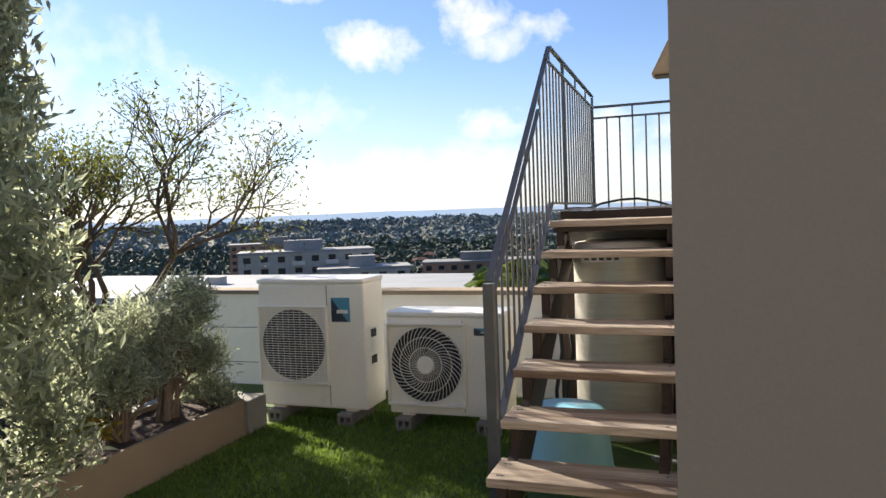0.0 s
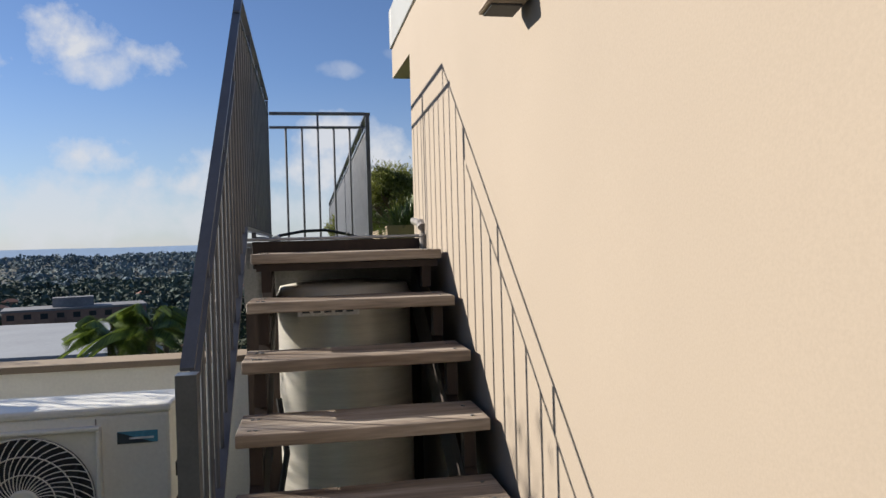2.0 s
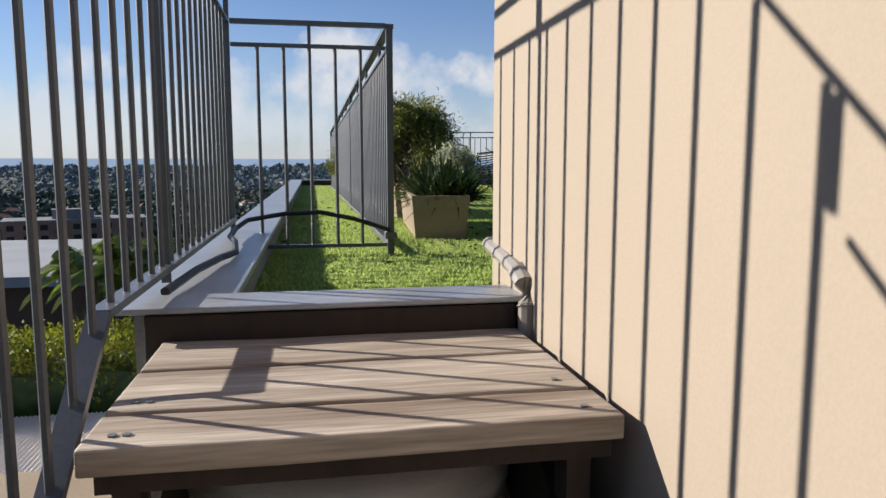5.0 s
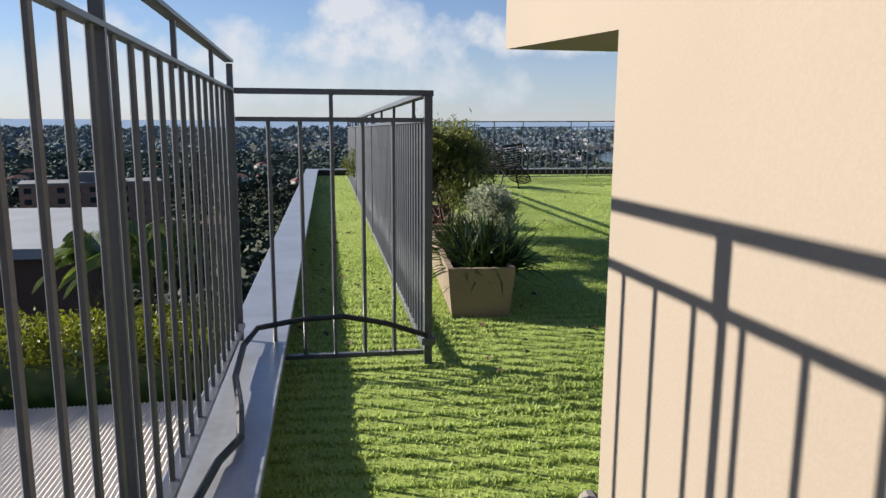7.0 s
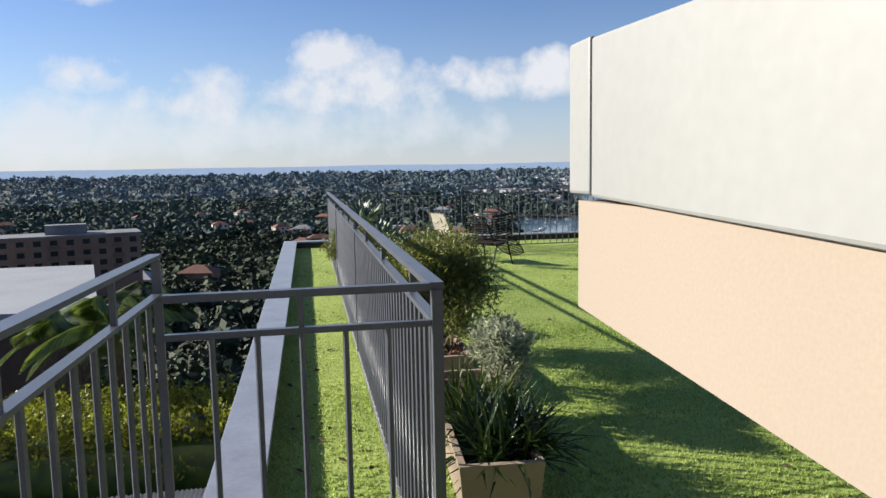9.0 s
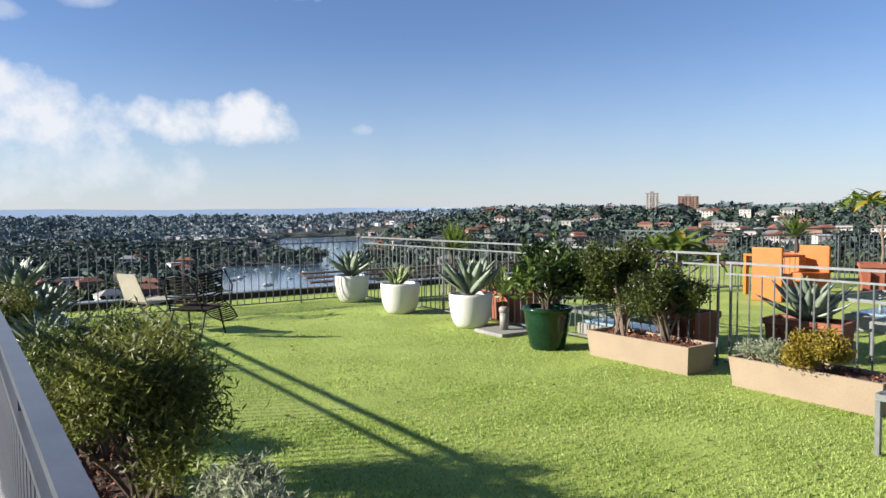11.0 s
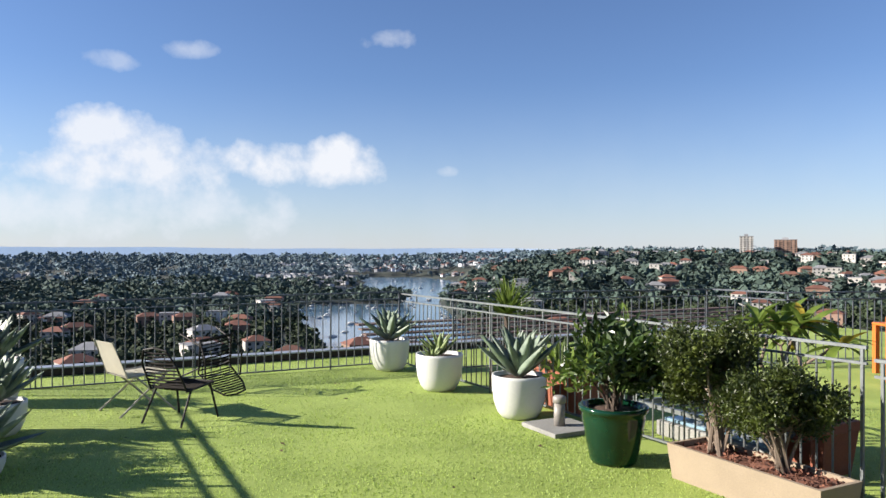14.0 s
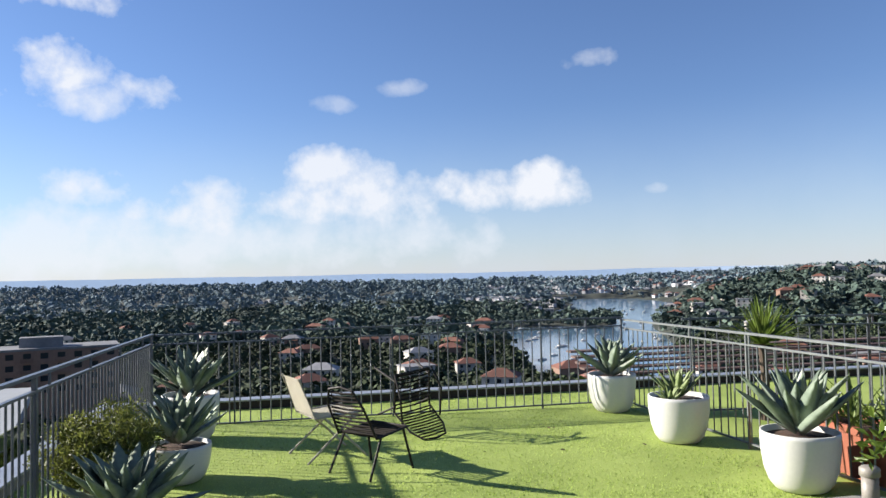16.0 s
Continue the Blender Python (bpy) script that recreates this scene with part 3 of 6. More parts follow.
def stair_rail():
    """Raking balustrade up the stair and level along the kerb."""
    th = thing("stair_railing", (0, 0, 0), "dark grey steel balustrade up the stair and along the kerb", "railing")
    x = -0.975
    foot, apex, end = (-1.29, 1.215), (0.44, 2.70), (2.66, 2.665)
    bm = bmesh.new()
    bar(bm, (x, *foot), (x, *apex), 0.034, 0.011)
    bar(bm, (x, *apex), (x, *end), 0.034, 0.011)
    part("top_rail", bm, M["steel"], th)
    bm = bmesh.new()
    bar(bm, (x, apex[0] - 0.15, apex[1] - 0.11), (x, end[0], end[1] - 0.11), 0.026, 0.010)
    part("second_rail", bm, M["steel"], th)
    bm = bmesh.new()
    bar(bm, (x, foot[0], foot[1] - 0.13), (x, apex[0] - 0.42, apex[1] - 0.13 - 0.42 * 0.858), 0.026, 0.010)
    part("second_rail", bm, M["steel"], th)
    bm = bmesh.new()
    bar(bm, (x, foot[0], 0.40), (x, 0.36, 1.60), 0.04, 0.016)
    bar(bm, (x, 0.36, 1.60), (x, end[0], 1.60), 0.04, 0.016)
    part("bottom_rail", bm, M["steel"], th)

    def top(y):
        return foot[1] + (apex[1] - foot[1]) * (y - foot[0]) / (apex[0] - foot[0]) if y < apex[0] else apex[1] + (end[1] - apex[1]) * (y - apex[0]) / (end[0] - apex[0])

    def low(y):
        return 0.40 + (1.20 / (0.36 - foot[0])) * (y - foot[0]) if y < 0.36 else 1.60
    n = 32
    for i in range(1, n):
        y = foot[0] + (end[0] - foot[0]) * i / n
        bm = bmesh.new()
        head = top(y) - (0.115 if y > apex[0] else 0.135 if y < apex[0] - 0.42 else 0.012)
        tube(bm, [(x, y, low(y)), (x, y, head)], 0.0075, 6)
        part("bar", bm, M["steel"], th)
    for y in (-0.9, -0.4, 0.05, 1.0, 1.6, 2.2):
        bm = bmesh.new()
        bar(bm, (x, y, top(y) - 0.125), (x, y, top(y) - 0.01), 0.013, 0.013)
        part("strut", bm, M["steel"], th)
    for y, z0 in ((foot[0], 0.0), (0.98, 1.558), (end[0], 1.535)):
        bm = bmesh.new()
        h = 0.025 if y < 0 else 0.006
        box(bm, x - max(h, 0.012), x + max(h, 0.012), y - h, y + h, z0, top(y) - 0.01)
        part("post", bm, M["steel"], th)


stair_rail()

# ---- plants: makers ----
def leaf_mesh(name, rng, centres, spread, n, size, mat, width=0.4, up=0.3):
    """n small pointed leaves round the given twig tips, each a bent pair of triangles; one mesh."""
    vs, fs = [], []
    for i in range(n):
        c = centres[rng.randrange(len(centres))]
        p = Vector(c) + Vector((rng.gauss(0, spread), rng.gauss(0, spread), rng.gauss(0, spread)))
        d = Vector((rng.uniform(-1, 1), rng.uniform(-1, 1), rng.uniform(-0.6, 1) + up)).normalized()
        s = d.cross(Vector((rng.uniform(-1, 1), rng.uniform(-1, 1), rng.uniform(-1, 1)))).normalized()
        L = size * rng.uniform(0.6, 1.3)
        q = p + d * L * 0.5 + s.cross(d) * L * 0.12
        b = len(vs)
        vs += [p[:], (q + s * L * width / 2)[:], (p + d * L)[:], (q - s * L * width / 2)[:]]
        fs += [(b, b + 1, b + 2, b + 3)]
    me = bpy.data.meshes.new(name)
    me.from_pydata(vs, [], fs)
    me.materials.append(mat)
    return me


def crown_points(rng, n, rx, ry, rz, cz, lumps=7, shell=0.55):
    """Twig tips gathered in uneven lumps inside an ellipsoid."""
    heads = []
    for _ in range(lumps):
        a, e = rng.uniform(0, 6.28), rng.uniform(-0.5, 1.2)
        r = rng.uniform(0.35, 0.75)
        heads.append((Vector((r * math.cos(a) * math.cos(e), r * math.sin(a) * math.cos(e), r * math.sin(e))), rng.uniform(0.25, 0.48)))
    pts = []
    while len(pts) < n:
        h, k = heads[rng.randrange(lumps)]
        d = Vector((rng.gauss(0, 1), rng.gauss(0, 1), rng.gauss(0, 1))).normalized()
        p = h + d * k * rng.uniform(shell, 1)
        pts.append((p.x * rx, p.y * ry, p.z * rz + cz))
    return pts


def add_mesh(name, me, parent, label=""):
    ob = new(name, me)
    ob.parent = parent
    return tagged(ob, label=label)


def shrub(name, place, size, leaves, leaf, mat, label, seed, stems=7, bark="bark_pale", lumps=8, width=0.4, twigs=150, spread=0.03, shell=0.5, base=0.25, flower=None, category="shrub"):
    """A shrub: forking stems and a lumpy crown of leaves. size: half width x, half width y, height."""
    rng = random.Random(seed)
    th = thing(name, place, label, category)
    rx, ry, h = size
    cz = h * (1 + base) / 2
    rz = h * (1 - base) / 2 * 1.15
    pts = crown_points(rng, twigs, rx, ry, rz, cz, lumps, shell)
    for i in range(stems):
        bm = bmesh.new()
        t = Vector(pts[rng.randrange(len(pts))])
        foot = Vector((rng.uniform(-0.12, 0.12) * rx, rng.uniform(-0.12, 0.12) * ry, -0.02))
        mid = foot.lerp(t, 0.5) + Vector((rng.uniform(-0.1, 0.1) * rx, rng.uniform(-0.1, 0.1) * ry, 0.1 * h))
        k = 0.013 * h + 0.005
        tube(bm, [foot, foot.lerp(mid, 0.5) + Vector((0, 0, 0.03 * h)), mid, t], k, 5, k * 0.35)
        for _ in range(3):
            t2 = Vector(pts[rng.randrange(len(pts))])
            if (t2 - mid).length < 0.8 * h:
                tube(bm, [mid, mid.lerp(t2, 0.5) + Vector((0, 0, 0.02)), t2], k * 0.5, 4, k * 0.2)
        part("stem", bm, M[bark], th)
    add_mesh("foliage", leaf_mesh("foliage", rng, pts, spread, leaves, leaf, M[mat], width), th)
    if flower:
        add_mesh("flowers", leaf_mesh("flowers", rng, [p for p in pts if p[2] > cz], spread, flower[0], flower[1], M[flower[2]], 0.8), th)
    return th


def blade_mesh(name, length, width, mat, bend=0.35, fold=0.3, thick=0.0, seg=8, wide_at=0.4):
    """One long leaf along +x, channelled, curving up or down."""
    vs, fs = [], []
    for i in range(seg + 1):
        t = i / seg
        w = width * (0.55 + 0.45 * math.sin(math.pi * min(1, t / (2 * wide_at)))) if t < wide_at else width * max(0.0, 1 - ((t - wide_at) / (1 - wide_at)) ** 1.7)
        x = length * t
        z = bend * length * t * t
        th = thick * (1 - 0.85 * t)
        vs += [(x, -w / 2, z + fold * w), (x, 0, z), (x, w / 2, z + fold * w), (x, 0, z - th)]
    for i in range(seg):
        a, b = 4 * i, 4 * i + 4
        fs += [(a, b, b + 1, a + 1), (a + 1, b + 1, b + 2, a + 2)]
        if thick:
            fs += [(a + 3, b + 3, b, a), (a + 2, b + 2, b + 3, a + 3)]
    me = bpy.data.meshes.new(name)
    me.from_pydata(vs, [], fs)
    me.materials.append(mat)
    for p in me.polygons:
        p.use_smooth = True
    return me


AGAVE_LEAVES = {m: [blade_mesh("leaf", 1.0, 0.27, M[m], b, 0.28, 0.035) for b in (-0.10, 0.05, 0.22)] for m in ("agave", "agave_green")}


def agave(place, radius, n, seed, label, mat="agave", name="agave", steep=0.0):
    rng = random.Random(seed)
    th = thing(name, place, label, "succulent")
    for i in range(n):
        t = i / n
        tilt = 8 + steep + 72 * t ** 0.9 + rng.uniform(-7, 7)
        L = radius * (1.0 - 0.25 * t) * rng.uniform(0.85, 1.1)
        ob = new("leaf", AGAVE_LEAVES[mat][2 if t < 0.3 else (1 if t < 0.6 else 0)])
        ob.parent = th
        ob.matrix_basis = pose(0, 0, 0.03 + 0.10 * t * radius, 0, 0, i * 137.5 + rng.uniform(-12, 12)) @ pose(0.03, 0, 0, rng.uniform(-12, 12), -tilt, 0) @ Matrix.Diagonal((L, L * rng.uniform(0.85, 1.1), L, 1))
    return th


def strappy(name, place, n, length, width, mat, label, seed, bend=-0.45, spread=0.12, flat=75, trunk=0.0, category="plant"):
    """A tuft of long narrow leaves, on a trunk if it has one."""
    rng = random.Random(seed)
    th = thing(name, place, label, category)
    if trunk:
        bm = bmesh.new()
        tube(bm, [(0, 0, -0.02), (0.02, 0, trunk * 0.5), (0, 0.01, trunk)], 0.05, 8, 0.04)
        part("trunk", bm, M["bark"], th)
    base = [blade_mesh("leaf", 1, width / length, M[mat], b, 0.25, 0, 6, 0.25) for b in (bend, bend * 0.5, bend * 0.15)]
    bm = bmesh.new()
    vs, fs = [], []
    for i in range(n):
        me = base[i % 3]
        m = pose(rng.uniform(-1, 1) * spread, rng.uniform(-1, 1) * spread, trunk, 0, 0, rng.uniform(0, 360)) @ pose(0, 0, 0, 0, -rng.uniform(90 - flat, 88), 0) @ Matrix.Scale(length * rng.uniform(0.6, 1.1), 4)
        b = len(vs)
        vs += [(m @ v.co)[:] for v in me.vertices]
        fs += [tuple(b + k for k in p.vertices) for p in me.polygons]
    bm.free()
    me = bpy.data.meshes.new("leaves")
    me.from_pydata(vs, [], fs)
    me.materials.append(M[mat])
    add_mesh("leaves", me, th)
    return th


def frangipani(place, height, seed, label, leaf=0.3, forks=3, mats=("leaf_bright", "leaf_yellow")):
    """Stubby forking grey branches with rosettes of long leaves."""
    rng = random.Random(seed)
    th = thing("frangipani", place, label, "small tree")
    tips = []

    def grow(p, d, L, r, k):
        q = p + d * L
        bm = bmesh.new()
        tube(bm, [p, p.lerp(q, 0.5) + Vector((rng.uniform(-1, 1), rng.uniform(-1, 1), 0)) * L * 0.06, q], r, 7, r * 0.8)
        part("branch", bm, M["bark_pale"], th)
        if k == 0:
            tips.append((q, d))
            return
        a = rng.uniform(0, 6.28)
        for i in range(2 if k < forks else 3):
            b = a + i * 6.28 / (2 if k < forks else 3)
            grow(q, (d + Vector((math.cos(b), math.sin(b), 0.1)) * 0.75).normalized(), L * 0.72, r * 0.75, k - 1)
    grow(Vector((0, 0, -0.03)), Vector((0.08, 0.05, 1)).normalized(), height * 0.36, 0.028, forks)
    meshes = {m: [blade_mesh("leaf", 1, 0.30, M[m], b, 0.2, 0, 6, 0.55) for b in (-0.5, -0.2)] for m in mats}
    for q, d in tips:
        for i in range(9):
            m = mats[1] if rng.random() < 0.12 else mats[0]
            ob = new("leaf", meshes[m][rng.randrange(2)])
            ob.parent = th
            L = leaf * rng.uniform(0.7, 1.15)
            ob.matrix_basis = Matrix.Translation(q) @ pose(0, 0, 0, 0, 0, i * 40 + rng.uniform(-15, 15)) @ pose(0.01, 0, 0, rng.uniform(-20, 20), -rng.uniform(-15, 60), 0) @ Matrix.Scale(L, 4)
    return th


# ---- pots and planters ----
def round_pot(place, r, h, mat, label, name="plant_pot", rim=None, group=""):
    """A round-shouldered pot with a rim, a hollow and potting mix."""
    th = thing(name, place, label, "plant pot", group)
    bm = bmesh.new()
    if rim:
        prof = [(r * 0.66, 0), (r * 0.72, h * 0.06), (r * 0.86, h * 0.45), (r * 0.97, h * 0.8), (r * 0.97, h * 0.9), (r * 1.06, h * 0.92), (r * 1.06, h), (r * 0.93, h), (r * 0.90, h * 0.88), (0.02, h * 0.86)]
    else:
        prof = [(r * 0.55, 0), (r * 0.66, h * 0.03), (r * 0.80, h * 0.15), (r * 0.92, h * 0.38), (r * 0.985, h * 0.68), (r, h * 0.93), (r * 0.99, h), (r * 0.93, h), (r * 0.91, h * 0.88), (0.02, h * 0.87)]
    lathe(bm, prof, 36)
    part("pot", bm, M[mat], th)
    bm = bmesh.new()
    lathe(bm, [(r * 0.89, h * 0.86), (r * 0.88, h * 0.905), (0.01, h * 0.93)], 24)
    part("potting_mix", bm, M["soil"], th)
    return th


def trough(place, length, width, h, mat, label, name="planter_box", taper=0.86, turn=0, lip=0.0, soil="soil", group="", chips=False):
    """A long tapered planter along y, hollow, with soil."""
    th = thing(name, place, label, "planter", group, turn)
    bm = bmesh.new()
    w2, l2, t = width / 2, length / 2, 0.03
    k = 1 - (1 - taper) * width / length

    def ring(fx, fy, z):
        return [bm.verts.new((sx * fx, sy * fy, z)) for sx, sy in ((-1, -1), (1, -1), (1, 1), (-1, 1))]
    rings = [ring(w2 * taper, l2 * k, 0)]
    if lip:
        rings += [ring(w2 * 0.97, l2 * 0.985, h - lip), ring(w2 * 1.05, l2 * 1.03, h - lip * 0.9), ring(w2 * 1.05, l2 * 1.03, h)]
    else:
        rings += [ring(w2, l2, h)]
    rings += [ring(w2 - t, l2 - t, h), ring(w2 - t, l2 - t, h - 0.05)]
    for a, b in zip(rings, rings[1:]):
        for i in range(4):
            bm.faces.new((a[i], a[(i + 1) % 4], b[(i + 1) % 4], b[i]))
    bm.faces.new(rings[0][::-1])
    bm.faces.new(rings[-1])
    bmesh.ops.bevel(bm, geom=[e for e in bm.edges if e.is_manifold and e.calc_face_angle(0) > 0.6], offset=0.006, segments=2, affect="EDGES")
    part("box", bm, M[mat], th)
    bm = bmesh.new()
    bmesh.ops.create_grid(bm, x_segments=8, y_segments=24, size=0.5, matrix=Matrix.Translation((0, 0, h - 0.035)) @ Matrix.Diagonal((width - 2 * t - 0.004, length - 2 * t - 0.004, 1, 1)))
    for v in bm.verts:
        v.co.z += 0.012 * noise.noise(v.co * 14 + Vector(place))
    part("potting_mix", bm, M[soil], th)
    if lip:
        for s in (-1, 1):
            for j in range(3):
                bm = bmesh.new()
                bar(bm, (s * (w2 * taper + 0.012), -l2 * 0.6 + j * l2 * 0.6, h * 0.12), (s * (w2 * 0.96 + 0.008), -l2 * 0.6 + j * l2 * 0.6, h * 0.72), 0.02, length * 0.22)
                part("panel", bm, M[mat], th)
    if chips:
        rng = random.Random(int(length * 100))
        pts = [(rng.uniform(-w2 + 0.05, w2 - 0.05), rng.uniform(-l2 + 0.05, l2 - 0.05), h - 0.02) for _ in range(60)]
        tagged(add_mesh("bark_mulch", leaf_mesh("bark_mulch", rng, pts, 0.02, 500, 0.035, M["bark_chip"], 0.6, -0.2), th), kind="stuff")
    return th


# ---- lower terrace ----
trough((-3.42, -2.15, 0), 3.7, 0.6, 0.27, "sand_render", "long sand-coloured masonry planter beside the grass", taper=1.0, name="garden_bed")
bm = bmesh.new()
box(bm, -3.72, -3.10, -0.29, -0.05, 0, 0.25, 0.01)
tagged(link("bed_end_block", bm, M["concrete"]), "pale concrete block at the end of the planter", "block")
shrub("lavender_bush", (-3.42, -0.75, 0.22), (0.48, 0.52, 1.0), 9000, 0.075, "leaf_grey", "grey-green twiggy shrub in the long planter", 21, 16, "bark_pale", 10, 0.16, 320, 0.035, 0.3, 0.1)
shrub("lavender_bush", (-3.38, -1.25, 0.22), (0.44, 0.46, 0.85), 7000, 0.07, "leaf_grey", "grey-green twiggy shrub in the long planter", 22, 14, "bark_pale", 9, 0.16, 280, 0.035, 0.3, 0.1)
shrub("silver_groundcover", (-3.36, -0.42, 0.22), (0.26, 0.2, 0.22), 1500, 0.05, "leaf_grey", "low silvery plant trailing over the planter", 23, 5, width=0.3, base=0.0)
shrub("golden_groundcover", (-3.3, -1.65, 0.22), (0.2, 0.26, 0.24), 1300, 0.045, "leaf_yellow", "low golden plant in the long planter", 24, 4, base=0.0)


def conifer(place, r, h, seed):
    rng = random.Random(seed)
    th = thing("cypress", place, "tall dense grey-green cypress beside the planter", "tree")
    bm = bmesh.new()
    tube(bm, [(0, 0, -0.1), (0, 0, h * 0.5), (0.02, 0, h * 0.95)], 0.06, 7, 0.01)
    pts = []
    for i in range(1500):
        t = rng.random() ** 0.9
        a = rng.uniform(0, 6.28)
        k = r * (1 - t) ** 0.45 * (0.75 + 0.35 * noise.noise((math.cos(a) * 1.5, math.sin(a) * 1.5, t * 5 + seed))) * rng.uniform(0.65, 1.05)
        pts.append((k * math.cos(a), k * math.sin(a), 0.08 + h * t))
    for p in pts[::14]:
        tube(bm, [(0, 0, p[2] * 0.92), p], 0.012, 4, 0.004)
    part("trunk", bm, M["bark"], th)
    add_mesh("foliage", leaf_mesh("foliage", rng, pts, 0.05, 42000, 0.085, M["leaf_grey"] if seed % 2 else M["leaf"], 0.28, 0.5), th)


conifer((-3.36, -2.42, 0.22), 0.84, 4.6, 31)


def air_conditioner(place, w, h, d, fan_c, fan_r, label, spiral, square):
    """An outdoor condenser facing -y on blocks."""
    th = thing("air_conditioner", place, label, "air conditioner", "outdoor units")
    bm = bmesh.new()
    box(bm, 0, w, 0, d, 0.02, h - 0.035, 0.014)
    part("casing", bm, M["ac"], th)
    bm = bmesh.new()
    box(bm, -0.008, w + 0.008, -0.01, d + 0.006, h - 0.036, h, 0.012)
    part("lid", bm, M["ac"], th)
    bm = bmesh.new()
    box(bm, w * 0.66, w * 0.665, -0.004, 0.0, 0.05, h - 0.05)
    part("panel_joint", bm, M["pipe"], th)
    cx, cz = fan_c
    bm = bmesh.new()
    s = fan_r * 1.09
    for a, b, c, e in ((cx - s, cx + s, cz + s - 0.018, cz + s), (cx - s, cx + s, cz - s, cz - s + 0.018), (cx - s, cx - s + 0.018, cz - s + 0.018, cz + s - 0.018), (cx + s - 0.018, cx + s, cz - s + 0.018, cz + s - 0.018)):
        box(bm, a, b, -0.035, 0.001, c, e, 0.005)
    part("grille_frame", bm, M["ac"], th)
    bm = bmesh.new()
    box(bm, cx - s + 0.018, cx + s - 0.018, -0.006, -0.001, cz - s + 0.018, cz + s - 0.018)
    part("fan_well", bm, M["ac"], th)
    bm = bmesh.new()
    lathe(bm, [(fan_r * 0.98, 0), (fan_r * 0.98, 0.004)], 48)
    bmesh.ops.transform(bm, matrix=pose(cx, -0.007, cz, 90), verts=bm.verts)
    part("fan_opening", bm, M["ac_dark"], th)
    for i in range(3):
        bm = bmesh.new()
        vs = []
        for t, wd in ((0.2, 0.25), (0.55, 0.5), (0.92, 0.62)):
            for sgn in (-1, 1):
                ang = i * 2.094 + sgn * wd
                vs.append(bm.verts.new((cx + fan_r * t * math.cos(ang), -0.014 - 0.006 * sgn, cz + fan_r * t * math.sin(ang))))
        bm.faces.new((vs[0], vs[1], vs[3], vs[2]))
        bm.faces.new((vs[2], vs[3], vs[5], vs[4]))
        bmesh.ops.solidify(bm, geom=bm.faces, thickness=0.003)
        part("fan_blade", bm, M["ac_fin"], th)
    if spiral:
        for i in range(44):
            bm = bmesh.new()
            pts = []
            for k in range(9):
                t = 0.22 + 0.78 * k / 8
                ang = i * 2 * math.pi / 44 + 1.0 * (1 - t)
                rr = fan_r * t
                pts.append((cx + rr * math.cos(ang), -0.032 - 0.004 * math.sin(k / 8 * 3.1), cz + rr * math.sin(ang)))
            tube(bm, pts, 0.0024, 4)
            part("grille_wire", bm, M["ac"], th)
        for q in (0.45, 0.72, 0.99):
            bm = bmesh.new()
            tube(bm, [(cx + fan_r * q * math.cos(a * 0.1571), -0.031, cz + fan_r * q * math.sin(a * 0.1571)) for a in range(41)], 0.003, 4)
            part("grille_ring", bm, M["ac"], th)
        bm = bmesh.new()
        lathe(bm, [(fan_r * 0.23, 0), (fan_r * 0.23, 0.012), (fan_r * 0.2, 0.016)], 28)
        bmesh.ops.transform(bm, matrix=pose(cx, -0.028, cz, 90), verts=bm.verts)
        part("hub_disc", bm, M["ac"], th)
    else:
        for i in range(30):
            bm = bmesh.new()
            z = cz - s + 0.03 + (2 * s - 0.06) * i / 29
            tube(bm, [(cx - s + 0.015, -0.03, z), (cx, -0.036, z), (cx + s - 0.015, -0.03, z)], 0.0026, 4)
            part("grille_wire", bm, M["ac"], th)
        for i in range(12):
            bm = bmesh.new()
            x = cx - s + 0.03 + (2 * s - 0.06) * i / 11
            tube(bm, [(x, -0.028, cz - s + 0.015), (x, -0.028, cz + s - 0.015)], 0.002, 4)
            part("grille_wire", bm, M["ac"], th)
    lx, lz, lw, lh = square
    lab = bmesh.new()
    box(lab, lx, lx + lw, -0.004, 0.0005, lz, lz + lh)
    tag = part("badge", lab, M["label_blue"], th, "blue and dark printed badge")
    bm = bmesh.new()
    a = [bm.verts.new(p) for p in ((lx, -0.0075, lz), (lx + lw * 0.9, -0.0075, lz), (lx, -0.0075, lz + lh))]
    bm.faces.new(a)
    part("badge_shape", bm, M["label_dark"], tag)
    bm = bmesh.new()
    box(bm, lx + lw * 0.3, lx + lw * 0.9, -0.008, -0.0045, lz + lh * 0.35, lz + lh * 0.5)
    part("badge_bar", bm, M["label_white"], tag)
    for dx in (0.12, w - 0.16):
        bm = bmesh.new()
        box(bm, dx - 0.035, dx + 0.065, 0.02, d - 0.02, 0.0, 0.022, 0.004)
        part("foot", bm, M["ac"], th)
    for z in (0.35, 0.55):
        bm = bmesh.new()
        box(bm, w, w + 0.006, d * 0.3, d * 0.55, h * z, h * z + 0.06)
        part("side_handle", bm, M["ac_dark"], th)
    return th


def block_foot(x, y):
    th = thing("concrete_block", (x, y, 0), "small hollow concrete block under an outdoor unit", "block", "unit supports")
    bm = bmesh.new()
    box(bm, -0.06, 0.06, 0, 0.40, 0, 0.028, 0.004)
    box(bm, -0.06, 0.06, 0, 0.40, 0.072, 0.10, 0.004)
    for a in (-0.06, -0.009, 0.041):
        box(bm, a, a + 0.019, 0, 0.40, 0.0281, 0.0719)
    part("block", bm, M["concrete"], th)


